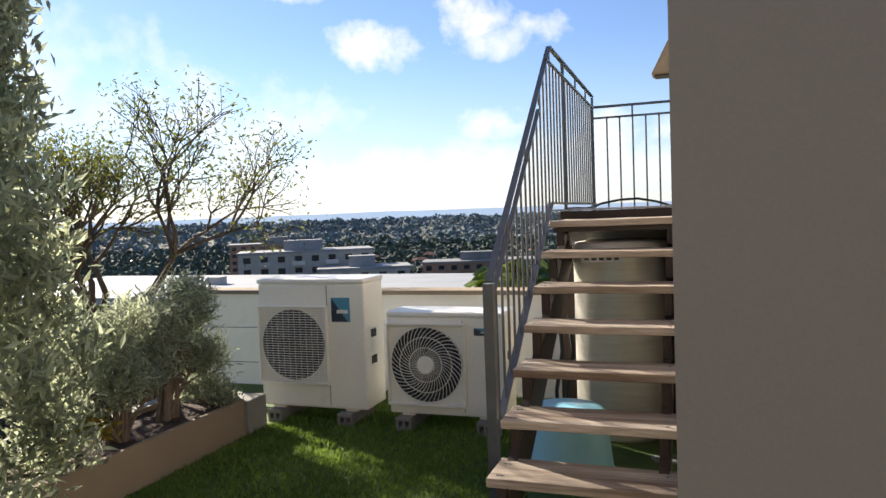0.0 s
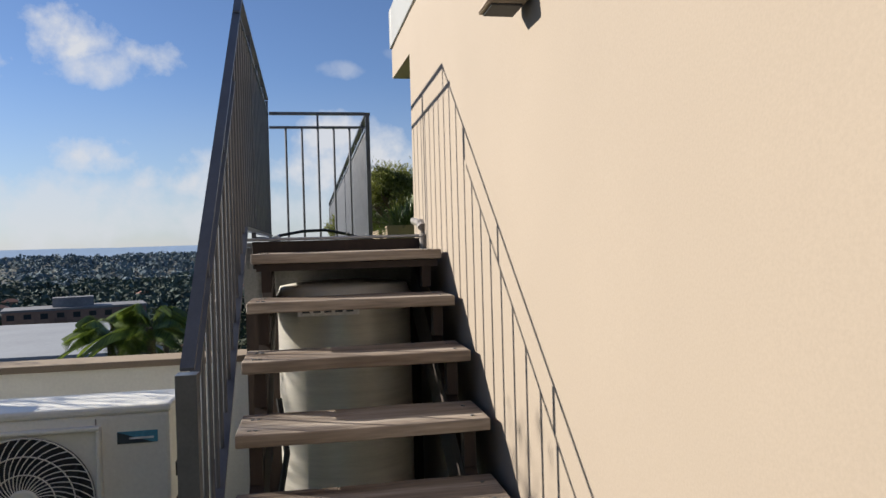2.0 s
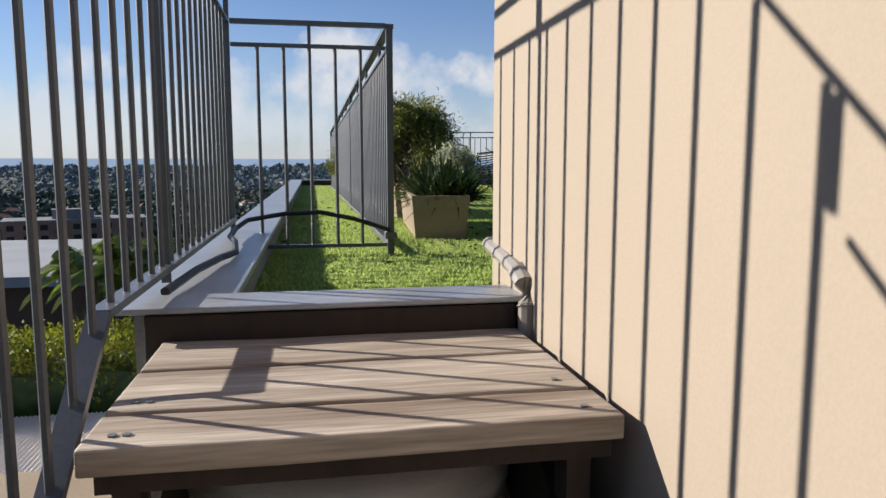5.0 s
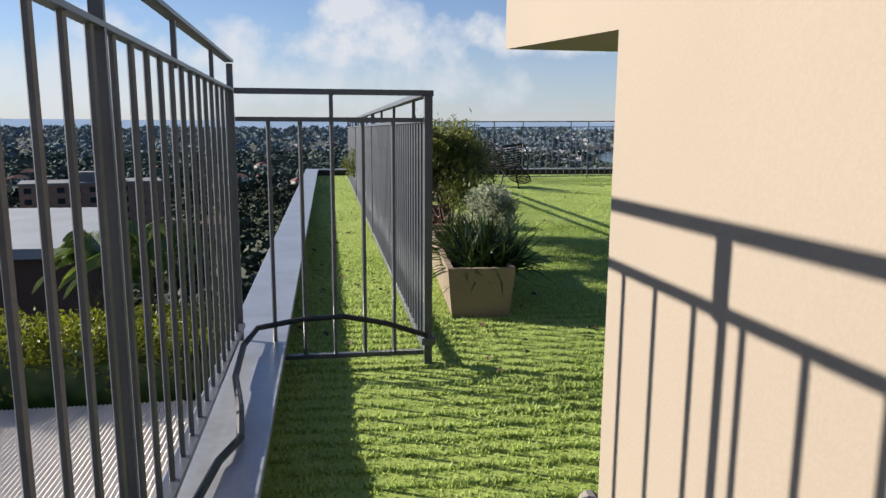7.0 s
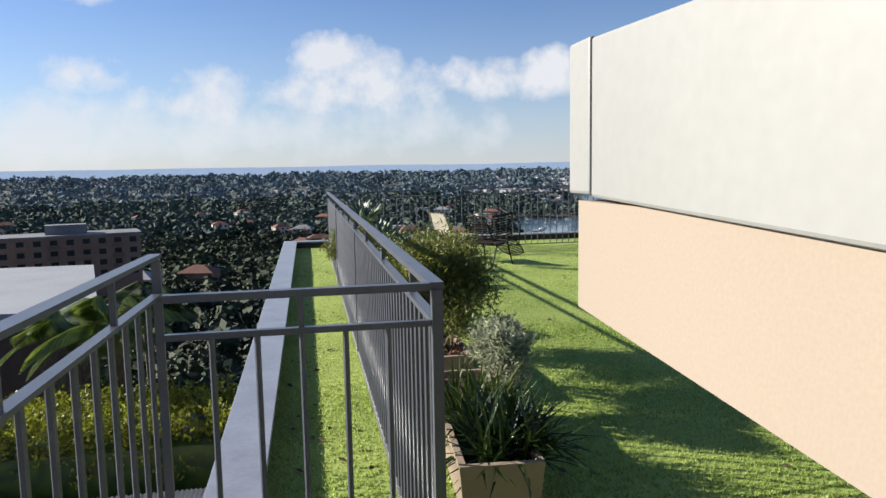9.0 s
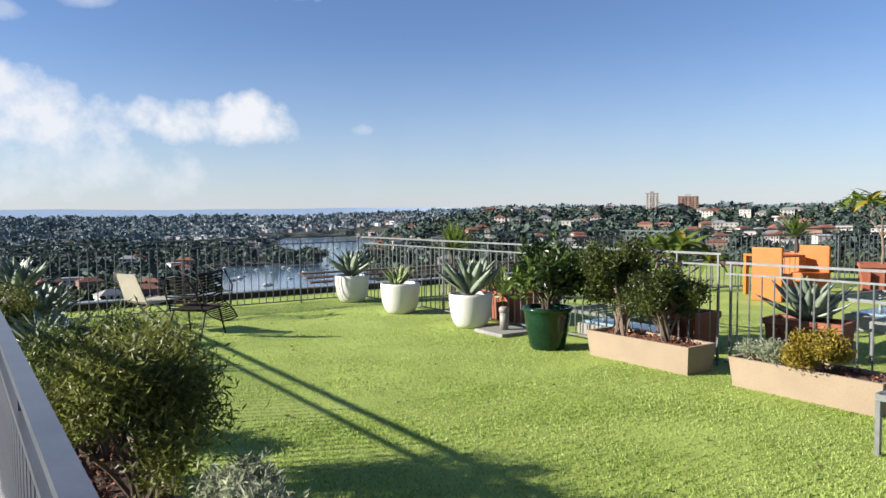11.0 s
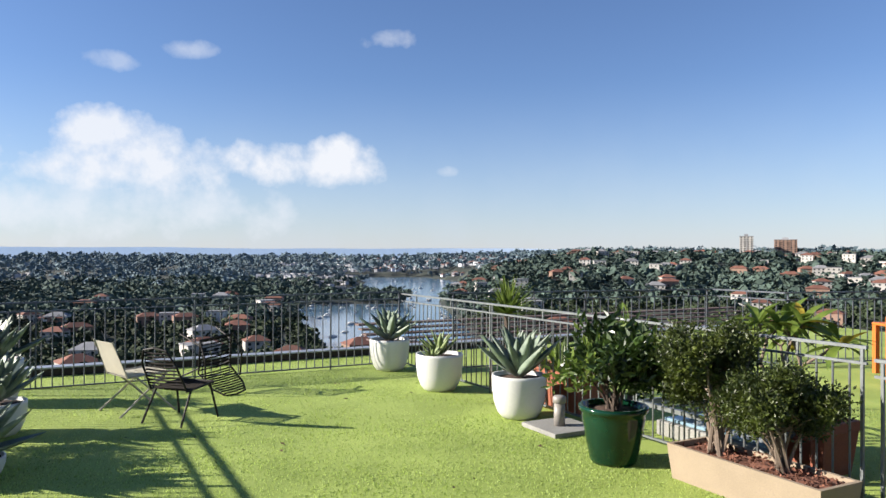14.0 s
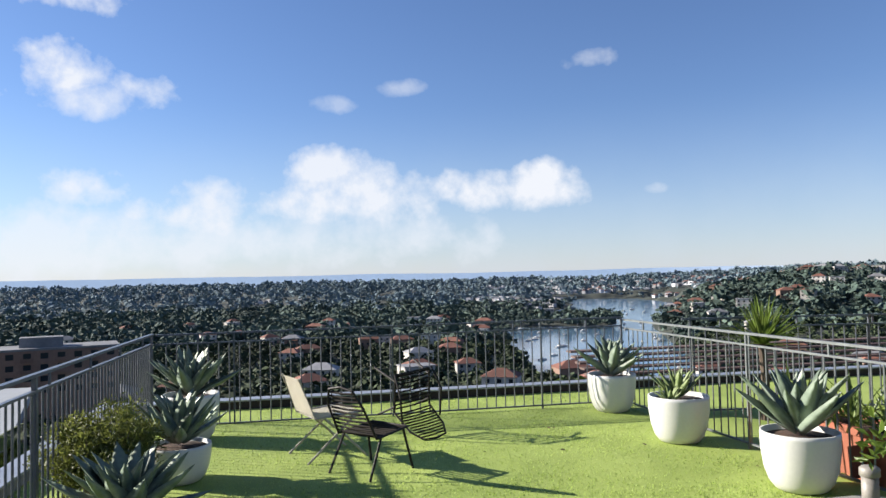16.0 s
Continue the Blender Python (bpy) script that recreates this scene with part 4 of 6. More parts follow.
air_conditioner((-3.23, 0.10, 0.10), 0.90, 1.0, 0.34, (0.30, 0.50), 0.275, "tall cream outdoor air conditioner on concrete blocks", False, (0.635, 0.68, 0.15, 0.18))
air_conditioner((-2.15, 0.10, 0.10), 0.87, 0.76, 0.32, (0.30, 0.385), 0.275, "smaller cream air conditioner with a spiral fan guard", True, (0.66, 0.60, 0.16, 0.05))
for x in (-3.10, -2.50, -2.03, -1.42):
    block_foot(x, 0.05)

wf = thing("wire_fence", (-3.40, 0.55, 0), "dark steel post with taut wires beside the shrubs", "fence")
bm = bmesh.new()
bar(bm, (0, 0, 0), (0, 0, 1.0), 0.035, 0.035)
part("post", bm, M["steel"], wf)
for z in (0.35, 0.65, 0.96):
    bm = bmesh.new()
    tube(bm, [(0, 0, z), (-0.6, 0.02, z - 0.012), (-1.2, 0.05, z)], 0.004, 5)
    part("wire", bm, M["steel"], wf)

tank = thing("water_tank", (-0.515, 0.42, 0), "brushed stainless steel water tank standing under the stair head", "water tank")
bm = bmesh.new()
lathe(bm, [(0.30, 0.0), (0.318, 0.03), (0.318, 1.25), (0.325, 1.255), (0.325, 1.275), (0.318, 1.28), (0.305, 1.32), (0.22, 1.335), (0.02, 1.34)], 48)
part("shell", bm, M["tank"], tank)
bm = bmesh.new()
box(bm, -0.22, 0.05, -0.326, -0.24, 1.20, 1.248)
plate = part("label_plate", bm, M["label_white"], tank, "pale printed plate with dark lettering")
for i in range(5):
    bm = bmesh.new()
    box(bm, -0.20 + i * 0.048, -0.168 + i * 0.048, -0.3295, -0.3261, 1.214, 1.235)
    part("print_bar", bm, M["label_dark"], plate)
for x in (-0.40, -0.33):
    bm = bmesh.new()
    tube(bm, [(x, -0.30, 0.05), (x, -0.36, 0.35), (x + 0.05, -0.38, 0.62), (x + 0.02, -0.33, 0.85)], 0.013, 6)
    part("hose", bm, M["black"], tank)

tub = thing("plastic_tub", (-0.76, -0.50, 0), "light blue plastic tub upturned on the grass under the stairs", "tub")
bm = bmesh.new()
lathe(bm, [(0.275, 0.0), (0.285, 0.012), (0.275, 0.03), (0.235, 0.36), (0.225, 0.385), (0.21, 0.395), (0.05, 0.40)], 36)
part("body", bm, M["blue"], tub)
bm = bmesh.new()
lathe(bm, [(0.293, 0.004), (0.297, 0.016), (0.29, 0.028)], 36)
part("rim", bm, M["blue"], tub)

lamp = thing("wall_lamp", (WALL, -1.21, 2.14), "cream wedge-shaped wall light on the rendered wall", "wall lamp")
bm = bmesh.new()
for s in (0,):
    a = [bm.verts.new(p) for p in ((0, -0.06, 0), (0, 0.06, 0), (0, 0.06, 0.15), (0, -0.06, 0.15))]
    b = [bm.verts.new(p) for p in ((-0.11, -0.06, 0.0), (-0.11, 0.06, 0.0), (-0.035, 0.05, 0.15), (-0.035, -0.05, 0.15))]
    for i in range(4):
        bm.faces.new((a[i], a[(i + 1) % 4], b[(i + 1) % 4], b[i]))
    bm.faces.new(a)
    bm.faces.new(b)
bmesh.ops.bevel(bm, geom=list(bm.edges), offset=0.005, segments=2, affect="EDGES")
part("housing", bm, M["render"], lamp)
bm = bmesh.new()
box(bm, -0.095, -0.01, -0.048, 0.048, -0.006, 0.0)
part("lens", bm, M["ac_dark"], lamp)

pipe = thing("drain_pipe", (0, 0, 0), "weathered grey pipe bending down the wall beside the kerb", "pipe")
bm = bmesh.new()
tube(bm, [(-0.075, 1.02, 1.64), (-0.08, 0.82, 1.625), (-0.09, 0.64, 1.61), (-0.09, 0.60, 1.59), (-0.09, 0.585, 1.55), (-0.09, 0.585, 1.20)], 0.022, 10)
part("pipe_run", bm, M["pipe"], pipe)
bm = bmesh.new()
tube(bm, [(-0.09, 0.66, 1.612), (-0.09, 0.60, 1.592), (-0.09, 0.585, 1.54)], 0.027, 10)
part("elbow", bm, M["pipe"], pipe)

cable = thing("black_cable", (0, 0, 0), "black cable lying along the kerb and tied to the short railing", "cable")
bm = bmesh.new()
tube(bm, [(-0.955, 0.85, 1.555), (-0.93, 1.2, 1.56), (-0.90, 1.5, 1.555), (-0.86, 1.62, 1.56), (-0.88, 1.8, 1.58), (-0.93, 2.1, 1.57), (-0.94, 2.45, 1.575), (-0.90, 2.60, 1.60), (-0.72, 2.60, 1.63), (-0.55, 2.605, 1.635), (-0.38, 2.605, 1.60), (-0.20, 2.60, 1.54)], 0.012, 7)
part("run", bm, M["black"], cable)
bm = bmesh.new()
box(bm, -0.225, -0.165, 2.585, 2.65, 1.50, 1.53, 0.004)
part("clamp", bm, M["steel"], cable)

# ---- planters along the west railing ----
trough((0.24, 4.02, LAWN), 1.42, 0.36, 0.27, "sand_render", "long sand-coloured planter beside the railing", group="sand planters", turn=-4)
trough((0.29, 5.75, LAWN), 1.42, 0.38, 0.27, "sand_render", "long sand-coloured planter beside the railing", group="sand planters", chips=True)
strappy("agapanthus", (0.28, 3.58, LAWN + 0.22), 420, 0.31, 0.022, "leaf_dark", "clump of strappy green leaves in a planter", 41, spread=0.15, bend=-0.6, flat=85)
strappy("agapanthus", (0.25, 3.98, LAWN + 0.22), 380, 0.30, 0.022, "leaf", "clump of strappy green leaves in a planter", 42, spread=0.14, bend=-0.6, flat=85)
shrub("bottlebrush", (0.33, 5.40, LAWN + 0.22), (0.46, 0.66, 0.78), 20000, 0.048, "leaf_olive", "bushy fine-leaved shrub spreading out of the planter", 43, 16, "bark", 14, 0.2, 500, 0.05, 0.2, 0.05)
shrub("bottlebrush", (0.28, 6.15, LAWN + 0.22), (0.40, 0.52, 0.80), 14000, 0.048, "leaf", "taller fine-leaved shrub in the planter", 44, 12, "bark", 12, 0.2, 420, 0.05, 0.2, 0.05)
shrub("grey_lavender", (0.52, 4.62, LAWN + 0.0), (0.30, 0.34, 0.62), 7500, 0.045, "leaf_grey", "grey woolly lavender beside the planter", 45, 14, "bark_pale", 10, 0.25, 300, 0.025, 0.3, 0.1)
for x, y, h in ((0.42, 9.75, 0.18), (0.50, 11.25, 0.32)):
    round_pot((x, y, LAWN), 0.27, h, "white_pot", "white tapered pot under a large agave", group="white pots")
agave((0.42, 9.75, LAWN + 0.16), 0.54, 34, 51, "large grey-green agave in a white pot")
agave((0.50, 11.25, LAWN + 0.30), 0.52, 32, 52, "large grey-green agave in a white pot", steep=6)
shrub("grey_shrub", (0.06, 10.55, LAWN), (0.46, 0.62, 0.86), 12000, 0.045, "leaf_olive", "rounded olive-green shrub between the agaves", 46, 9, lumps=13, twigs=480, width=0.3, base=0.0)
shrub("grey_shrub", (0.20, 7.9, LAWN + 0.0), (0.34, 0.40, 0.45), 4200, 0.05, "leaf_grey", "low grey-green shrub beside the railing", 47, 9, lumps=9, twigs=240, width=0.3, base=0.0)
shrub("grey_shrub", (0.18, 7.15, LAWN + 0.0), (0.30, 0.40, 0.60), 4200, 0.05, "leaf_olive", "low olive shrub beside the railing", 48, 9, lumps=9, twigs=240, width=0.3, base=0.0)

# ---- white pots with agaves ----
for (x, y, r, h, kind, lab, sd, ra) in ((5.32, 13.12, 0.295, 0.46, "agave", "white tapered pot holding a full agave", 61, 0.55), (5.27, 11.42, 0.30, 0.46, "agave_green", "white tapered pot holding a small agave", 62, 0.36), (5.33, 9.70, 0.29, 0.45, "agave", "white tapered pot holding a broad agave", 63, 0.62), (0.36, 12.92, 0.30, 0.50, "agave", "white tapered pot beside the west railing", 64, 0.58)):
    round_pot((x, y, LAWN), r, h, "white_pot", lab, group="white pots")
    agave((x, y, LAWN + h * 0.9), ra, 30 if sd != 62 else 18, sd, "grey-green agave in a white pot" if kind == "agave" else "smaller yellow-green agave in a white pot", kind, steep=8)
agave((5.12, 11.30, LAWN + 0.40), 0.2, 14, 65, "tiny agave offset in a white pot", "agave_green", steep=5)

# ---- green pot, slab and vent ----
round_pot((5.12, 7.98, LAWN), 0.27, 0.47, "green_pot", "glossy dark green glazed pot on the turf", rim=True)
shrub("citrus_shrub", (5.12, 7.98, LAWN + 0.42), (0.52, 0.52, 0.68), 2600, 0.10, "leaf_dark", "glossy leafy shrub in the green pot", 66, 9, "bark", 12, 0.42, 320, 0.05, 0.35, 0.05)
# second, bright-leaved copy puts the sunlit highlights of the glossy crown into colour
shrub("citrus_shrub", (5.15, 8.02, LAWN + 0.42), (0.50, 0.50, 0.70), 1000, 0.10, "leaf_bright", "bright leaves put in as highlights on the glossy shrub", 67, 5, "bark", 10, 0.42, 260, 0.05, 0.2, 0.05)
slab = thing("paving_slab", (5.38, 9.06, LAWN), "grey concrete slab round a vent on the turf", "slab")
bm = bmesh.new()
box(bm, -0.26, 0.28, -0.28, 0.28, 0.0, 0.045, 0.006)
part("slab", bm, M["concrete"], slab)
vent = thing("vent_pipe", (5.37, 9.05, LAWN + 0.045), "grey plastic vent pipe with a cap", "vent")
bm = bmesh.new()
lathe(bm, [(0.055, 0), (0.055, 0.22)], 20)
part("pipe", bm, M["pipe"], vent)
bm = bmesh.new()
lathe(bm, [(0.06, 0.222), (0.066, 0.226), (0.066, 0.275), (0.05, 0.29), (0.01, 0.295)], 20)
part("cap", bm, M["pipe"], vent)

# ---- two sand planters with shrubs ----
trough((5.41, 6.82, LAWN), 1.28, 0.42, 0.27, "sand_render", "sand-coloured planter with two clipped shrubs", group="sand planters", soil="bark_chip", chips=True)
shrub("box_shrub", (5.40, 7.16, LAWN + 0.24), (0.56, 0.60, 0.98), 26000, 0.034, "leaf_box", "dense small-leaved shrub on bare forked stems", 71, 12, "bark_pale", 12, 0.5, 520, 0.035, 0.3, 0.16)
shrub("box_shrub", (5.43, 6.62, LAWN + 0.24), (0.44, 0.44, 0.72), 17000, 0.033, "leaf_box", "smaller dense shrub on bare forked stems", 72, 14, "bark_pale", 11, 0.5, 420, 0.035, 0.4, 0.16)
trough((5.41, 5.14, LAWN), 1.26, 0.42, 0.26, "sand_render", "sand-coloured planter with a golden shrub", group="sand planters", chips=True)
shrub("silver_plant", (5.34, 5.48, LAWN + 0.22), (0.20, 0.28, 0.17), 2400, 0.04, "leaf_grey", "low silver-leaved plant in the planter", 73, 6, width=0.3, base=0.0)
shrub("golden_shrub", (5.33, 5.02, LAWN + 0.21), (0.27, 0.33, 0.30), 9000, 0.026, "leaf_yellow", "rounded golden shrub spilling over the planter", 74, 6, lumps=9, twigs=380, width=0.6, base=0.0, spread=0.025)


# ---- skylight frames ----
def cage(place, lx, ly, h, bars, label, slab_h=0.12, glass=True):
    th = thing("skylight_guard", place, label, "skylight guard", "skylight guards")
    for x, y in ((0, 0), (lx, 0), (lx, ly), (0, ly)):
        bm = bmesh.new()
        bar(bm, (x, y, 0), (x, y, h - 0.02), 0.03, 0.03)
        part("leg", bm, M["galv"], th)
    for p, q in (((0, 0), (lx, 0)), ((lx, 0), (lx, ly)), ((lx, ly), (0, ly)), ((0, ly), (0, 0))):
        bm = bmesh.new()
        bar(bm, (*p, h), (*q, h), 0.045, 0.04)
        part("frame_rail", bm, M["galv"], th)
    for i in range(1, bars):
        bm = bmesh.new()
        y = ly * i / bars
        tube(bm, [(0.02, y, h), (lx - 0.02, y, h)], 0.011, 6)
        part("cross_bar", bm, M["galv"], th)
    sk = thing("skylight", (place[0], place[1], place[2]), "low skylight kerb with a pale blue glass lid", "skylight")
    bm = bmesh.new()
    box(bm, 0.12, lx - 0.06, 0.1, ly - 0.1, 0, slab_h, 0.01)
    part("kerb", bm, M["concrete"], sk)
    bm = bmesh.new()
    box(bm, 0.17, lx - 0.11, 0.16, ly - 0.16, slab_h + 0.001, slab_h + 0.03, 0.006)
    part("glass_lid", bm, M["glass"], sk)


cage((4.36, 2.30, LAWN), 1.02, 1.86, 0.37, 11, "galvanised bar guard over a skylight on the turf")
cage((7.15, 3.9, LAWN), 1.3, 1.6, 0.42, 10, "galvanised bar guard on the second lawn", 0.2)
cage((5.98, 7.1, LAWN), 0.7, 1.5, 0.30, 10, "low galvanised bar guard behind the railing", 0.14)
cage((8.9, 5.3, LAWN), 1.3, 1.5, 0.40, 10, "galvanised bar guard on the second lawn", 0.2)

# ---- second lawn ----
trough((6.43, 4.28, LAWN), 0.62, 0.58, 0.50, "terracotta", "square terracotta planter with moulded panels", taper=0.8, lip=0.09, name="terracotta_planter", group="terracotta planters")
frangipani((6.50, 4.16, LAWN + 0.46), 1.02, 81, "frangipani with bright yellowing leaves in a terracotta planter", 0.36)
trough((7.32, 6.22, LAWN), 0.80, 0.42, 0.34, "terracotta", "terracotta trough with moulded panels", taper=0.86, lip=0.07, name="terracotta_planter", turn=10, group="terracotta planters")
agave((7.32, 6.22, LAWN + 0.30), 0.58, 26, 82, "wide blue-green agave in a terracotta trough")
trough((6.40, 7.05, LAWN), 0.44, 0.44, 0.42, "terracotta", "terracotta planter standing behind the railing", taper=0.8, lip=0.08, name="terracotta_planter", group="terracotta planters")
frangipani((6.9, 7.75, LAWN), 1.3, 83, "leafy frangipani behind the railing", 0.30)
trough((6.12, 10.1, LAWN), 1.3, 0.42, 0.42, "terracotta", "long terracotta trough behind the railing", taper=0.86, lip=0.07, name="terracotta_planter", group="terracotta planters")
strappy("yucca", (6.15, 10.1, LAWN + 0.38), 60, 0.5, 0.05, "leaf_bright", "tuft of broad green leaves in the trough", 84, bend=-0.3, spread=0.4)
strappy("yucca", (6.72, 12.1, LAWN), 110, 0.55, 0.045, "leaf_bright", "spiky yucca head on a short trunk", 85, bend=-0.05, spread=0.04, trunk=0.86, flat=88)
strappy("yucca", (6.6, 9.4, LAWN), 90, 0.6, 0.045, "leaf_bright", "spiky yucca behind the railing", 86, bend=-0.25, spread=0.05, trunk=0.55, flat=85)
strappy("yucca", (14.6, 10.5, LAWN + 0.6), 80, 0.6, 0.05, "leaf_bright", "spiky yucca by the far railing", 87, bend=-0.25, spread=0.05, trunk=0.35, flat=85)
trough((14.6, 10.5, LAWN), 0.7, 0.6, 0.62, "orange", "orange planter at the edge of the second lawn", taper=0.9, name="orange_planter")
trough((14.0, 8.5, LAWN), 0.75, 0.62, 0.52, "terracotta", "square terracotta planter on the second lawn", taper=0.82, lip=0.08, name="terracotta_planter", turn=30, group="terracotta planters")
frangipani((14.0, 8.5, LAWN + 0.48), 1.55, 88, "tall frangipani in a terracotta planter", 0.32)
trough((13.2, 5.0, LAWN), 0.8, 0.62, 0.5, "terracotta", "square terracotta planter on the second lawn", taper=0.82, lip=0.08, name="terracotta_planter", turn=20, group="terracotta planters")
frangipani((13.2, 5.0, LAWN + 0.46), 1.1, 89, "frangipani in a terracotta planter", 0.3)


def cube_chair(place, turn):
    th = thing("outdoor_chair", place, "orange woven high-backed chair on the turf", "chair", "orange furniture", turn)
    for nm, b in (("seat", (-0.235, 0.235, -0.24, 0.195, 0.10, 0.44)), ("backrest", (-0.25, 0.25, 0.20, 0.27, 0.0, 0.90)), ("leg", (-0.25, -0.19, -0.25, -0.19, 0.0, 0.098)), ("leg", (0.19, 0.25, -0.25, -0.19, 0.0, 0.098))):
        bm = bmesh.new()
        box(bm, *b, 0.015)
        part(nm, bm, M["orange"], th)
    return th


cube_chair((11.15, 8.95, LAWN), 100)
cube_chair((11.95, 8.75, LAWN), -80)
tb = thing("outdoor_table", (11.75, 9.3, LAWN), "orange woven cube table between the armchairs", "table", "orange furniture", -20)
bm = bmesh.new()
box(bm, -0.36, 0.36, -0.36, 0.36, 0.70, 0.74, 0.01)
part("tabletop", bm, M["orange"], tb)
for x in (-0.32, 0.32):
    for y in (-0.32, 0.32):
        bm = bmesh.new()
        box(bm, x - 0.035, x + 0.035, y - 0.035, y + 0.035, 0, 0.699, 0.006)
        part("leg", bm, M["orange"], tb)


# ---- chairs on the lawn ----
def sling_chair(place, turn):
    th = thing("garden_chair", place, "beige sling garden chair on thin metal legs", "chair", turn=turn)
    for nm, pts in (("seat", ((-0.24, -0.25, 0.43), (0.24, -0.25, 0.43), (0.24, 0.22, 0.40), (-0.24, 0.22, 0.40))), ("backrest", ((-0.24, 0.23, 0.42), (0.24, 0.23, 0.42), (0.22, 0.36, 0.78), (-0.22, 0.36, 0.78)))):
        bm = bmesh.new()
        f = bm.faces.new([bm.verts.new(p) for p in pts])
        bmesh.ops.solidify(bm, geom=[f], thickness=0.014)
        part(nm, bm, M["sling"], th)
    for s in (-1, 1):
        for nm, pts in (("side_rail", [(s * 0.25, -0.26, 0.43), (s * 0.25, 0.22, 0.405), (s * 0.235, 0.37, 0.79)]), ("leg", [(s * 0.25, -0.22, 0.43), (s * 0.25, 0.06, 0.20), (s * 0.26, 0.30, 0.0)]), ("leg", [(s * 0.25, 0.14, 0.41), (s * 0.25, -0.10, 0.2), (s * 0.26, -0.30, 0.0)])):
            bm = bmesh.new()
            tube(bm, pts, 0.012, 8)
            part(nm, bm, M["chair_frame"], th)


def strap_chair(name, m, label, arms=False):
    th = thing(name, (0, 0, 0), label, "chair")
    th.matrix_basis = m
    for s in (-1, 1):
        for nm, pts in (("side_rail", [(s * 0.25, -0.28, 0.42), (s * 0.26, 0.20, 0.38), (s * 0.24, 0.36, 0.70), (s * 0.16, 0.42, 0.86), (0, 0.43, 0.89)]), ("leg", [(s * 0.25, -0.20, 0.42), (s * 0.29, -0.30, 0.0)]), ("leg", [(s * 0.25, 0.12, 0.39), (s * 0.28, 0.32, 0.0)])) + ((("armrest", [(s * 0.27, -0.30, 0.44), (s * 0.30, -0.05, 0.60), (s * 0.28, 0.30, 0.58)]),) if arms else ()):
            bm = bmesh.new()
            tube(bm, pts, 0.013, 8)
            part(nm, bm, M["dark_metal"], th)
    bm = bmesh.new()
    tube(bm, [(-0.25, -0.28, 0.42), (0.25, -0.28, 0.42)], 0.013, 8)
    part("front_rail", bm, M["dark_metal"], th)
    for i in range(20):
        bm = bmesh.new()
        t = i / 19
        if t < 0.45:
            y, z, w = -0.26 + t / 0.45 * 0.44, 0.42 - 0.035 * t / 0.45, 0.25
        else:
            k = (t - 0.45) / 0.55
            y, z, w = 0.20 + 0.20 * k, 0.40 + 0.43 * k, 0.255 - 0.09 * k ** 2
        tube(bm, [(-w, y, z), (0, y + 0.01, z - 0.006), (w, y, z)], 0.0105, 6)
        part("strap", bm, M["strap"], th)


sling_chair((1.78, 11.85, LAWN), 110)
strap_chair("garden_chair", pose(2.14, 11.16, LAWN, 0, 0, 131) @ Matrix.Scale(0.88, 4), "dark brown strap garden chair standing on the turf")
strap_chair("fallen_chair", pose(2.58, 12.86, LAWN + 0.38, -97, 6, 204) @ Matrix.Scale(0.88, 4), "dark brown strap garden chair tipped over on the turf", True)


def settle(name, z):
    """Let a thing down until its lowest point touches z."""
    ob = bpy.data.objects[name]
    bpy.context.view_layer.update()
    low = min((c.matrix_world @ v.co).z for c in ob.children_recursive if c.type == "MESH" for v in c.data.vertices)
    ob.location.z += z - low


settle("fallen_chair", LAWN)

# ---- lime hedge, palms and trees round the building ----
rng = random.Random(91)
hedge = thing("hedge", (-6.2, 17.0, -4.45), "clipped yellow-green hedge beside the sheet roof", "hedge")
pts = [(rng.uniform(-6, 5.6), rng.uniform(-1.1, 1.3), 2.2 + 0.30 * noise.noise((i * 0.3, 0.2, 0.1)) - rng.random() ** 2 * 1.2) for i in range(1400)]
add_mesh("foliage", leaf_mesh("foliage", rng, pts, 0.10, 26000, 0.12, M["leaf_lime"], 0.5, 0.5), hedge)
# solid dark green box filling the inside of the hedge
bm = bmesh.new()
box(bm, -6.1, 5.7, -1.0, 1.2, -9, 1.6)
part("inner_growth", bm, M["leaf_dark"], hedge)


def palm(place, height, spread, seed, label, mat="leaf_bright"):
    rng = random.Random(seed)
    th = thing("palm", place, label, "palm tree")
    bm = bmesh.new()
    tube(bm, [(0, 0, -2), (0.1, 0, height * 0.5), (0, 0, height)], 0.16, 8, 0.12)
    part("trunk", bm, M["bark"], th)
    vs, fs = [], []
    for i in range(22):
        a, e = i * 2.4, radians(rng.uniform(5, 80))
        L = spread * rng.uniform(0.8, 1.1)
        for k in range(46):
            t = 0.15 + 0.85 * k / 45
            p = Vector((math.cos(a) * math.cos(e) * L * t, math.sin(a) * math.cos(e) * L * t, height + math.sin(e) * L * t - 0.75 * L * t * t))
            side = Vector((-math.sin(a), math.cos(a), 0))
            out = Vector((math.cos(a), math.sin(a), -0.4))
            w = L * 0.33 * math.sin(math.pi * min(1, 0.15 + t * 0.85))
            for s in (-1, 1):
                q = p + (side * s + out * 0.7).normalized() * w + Vector((0, 0, -0.25 * w))
                b = len(vs)
                d = Vector((math.cos(a), math.sin(a), 0)) * 0.017 * L
                vs += [p[:], (p.lerp(q, 0.5) + d)[:], q[:], (p.lerp(q, 0.5) - d)[:]]
                fs.append((b, b + 1, b + 2, b + 3))
    me = bpy.data.meshes.new("fronds")
    me.from_pydata(vs, [], fs)
    me.materials.append(M[mat])
    add_mesh("fronds", me, th)


palm((-5.3, 19, -8), 7.3, 2.2, 93, "bright green palm beyond the parapet")
palm((-6.9, 21, -8), 6.9, 2.2, 94, "bright green palm beyond the parapet")
palm((-7.0, 30, -9), 7.0, 2.4, 95, "tall palm among the dark trees", "leaf")
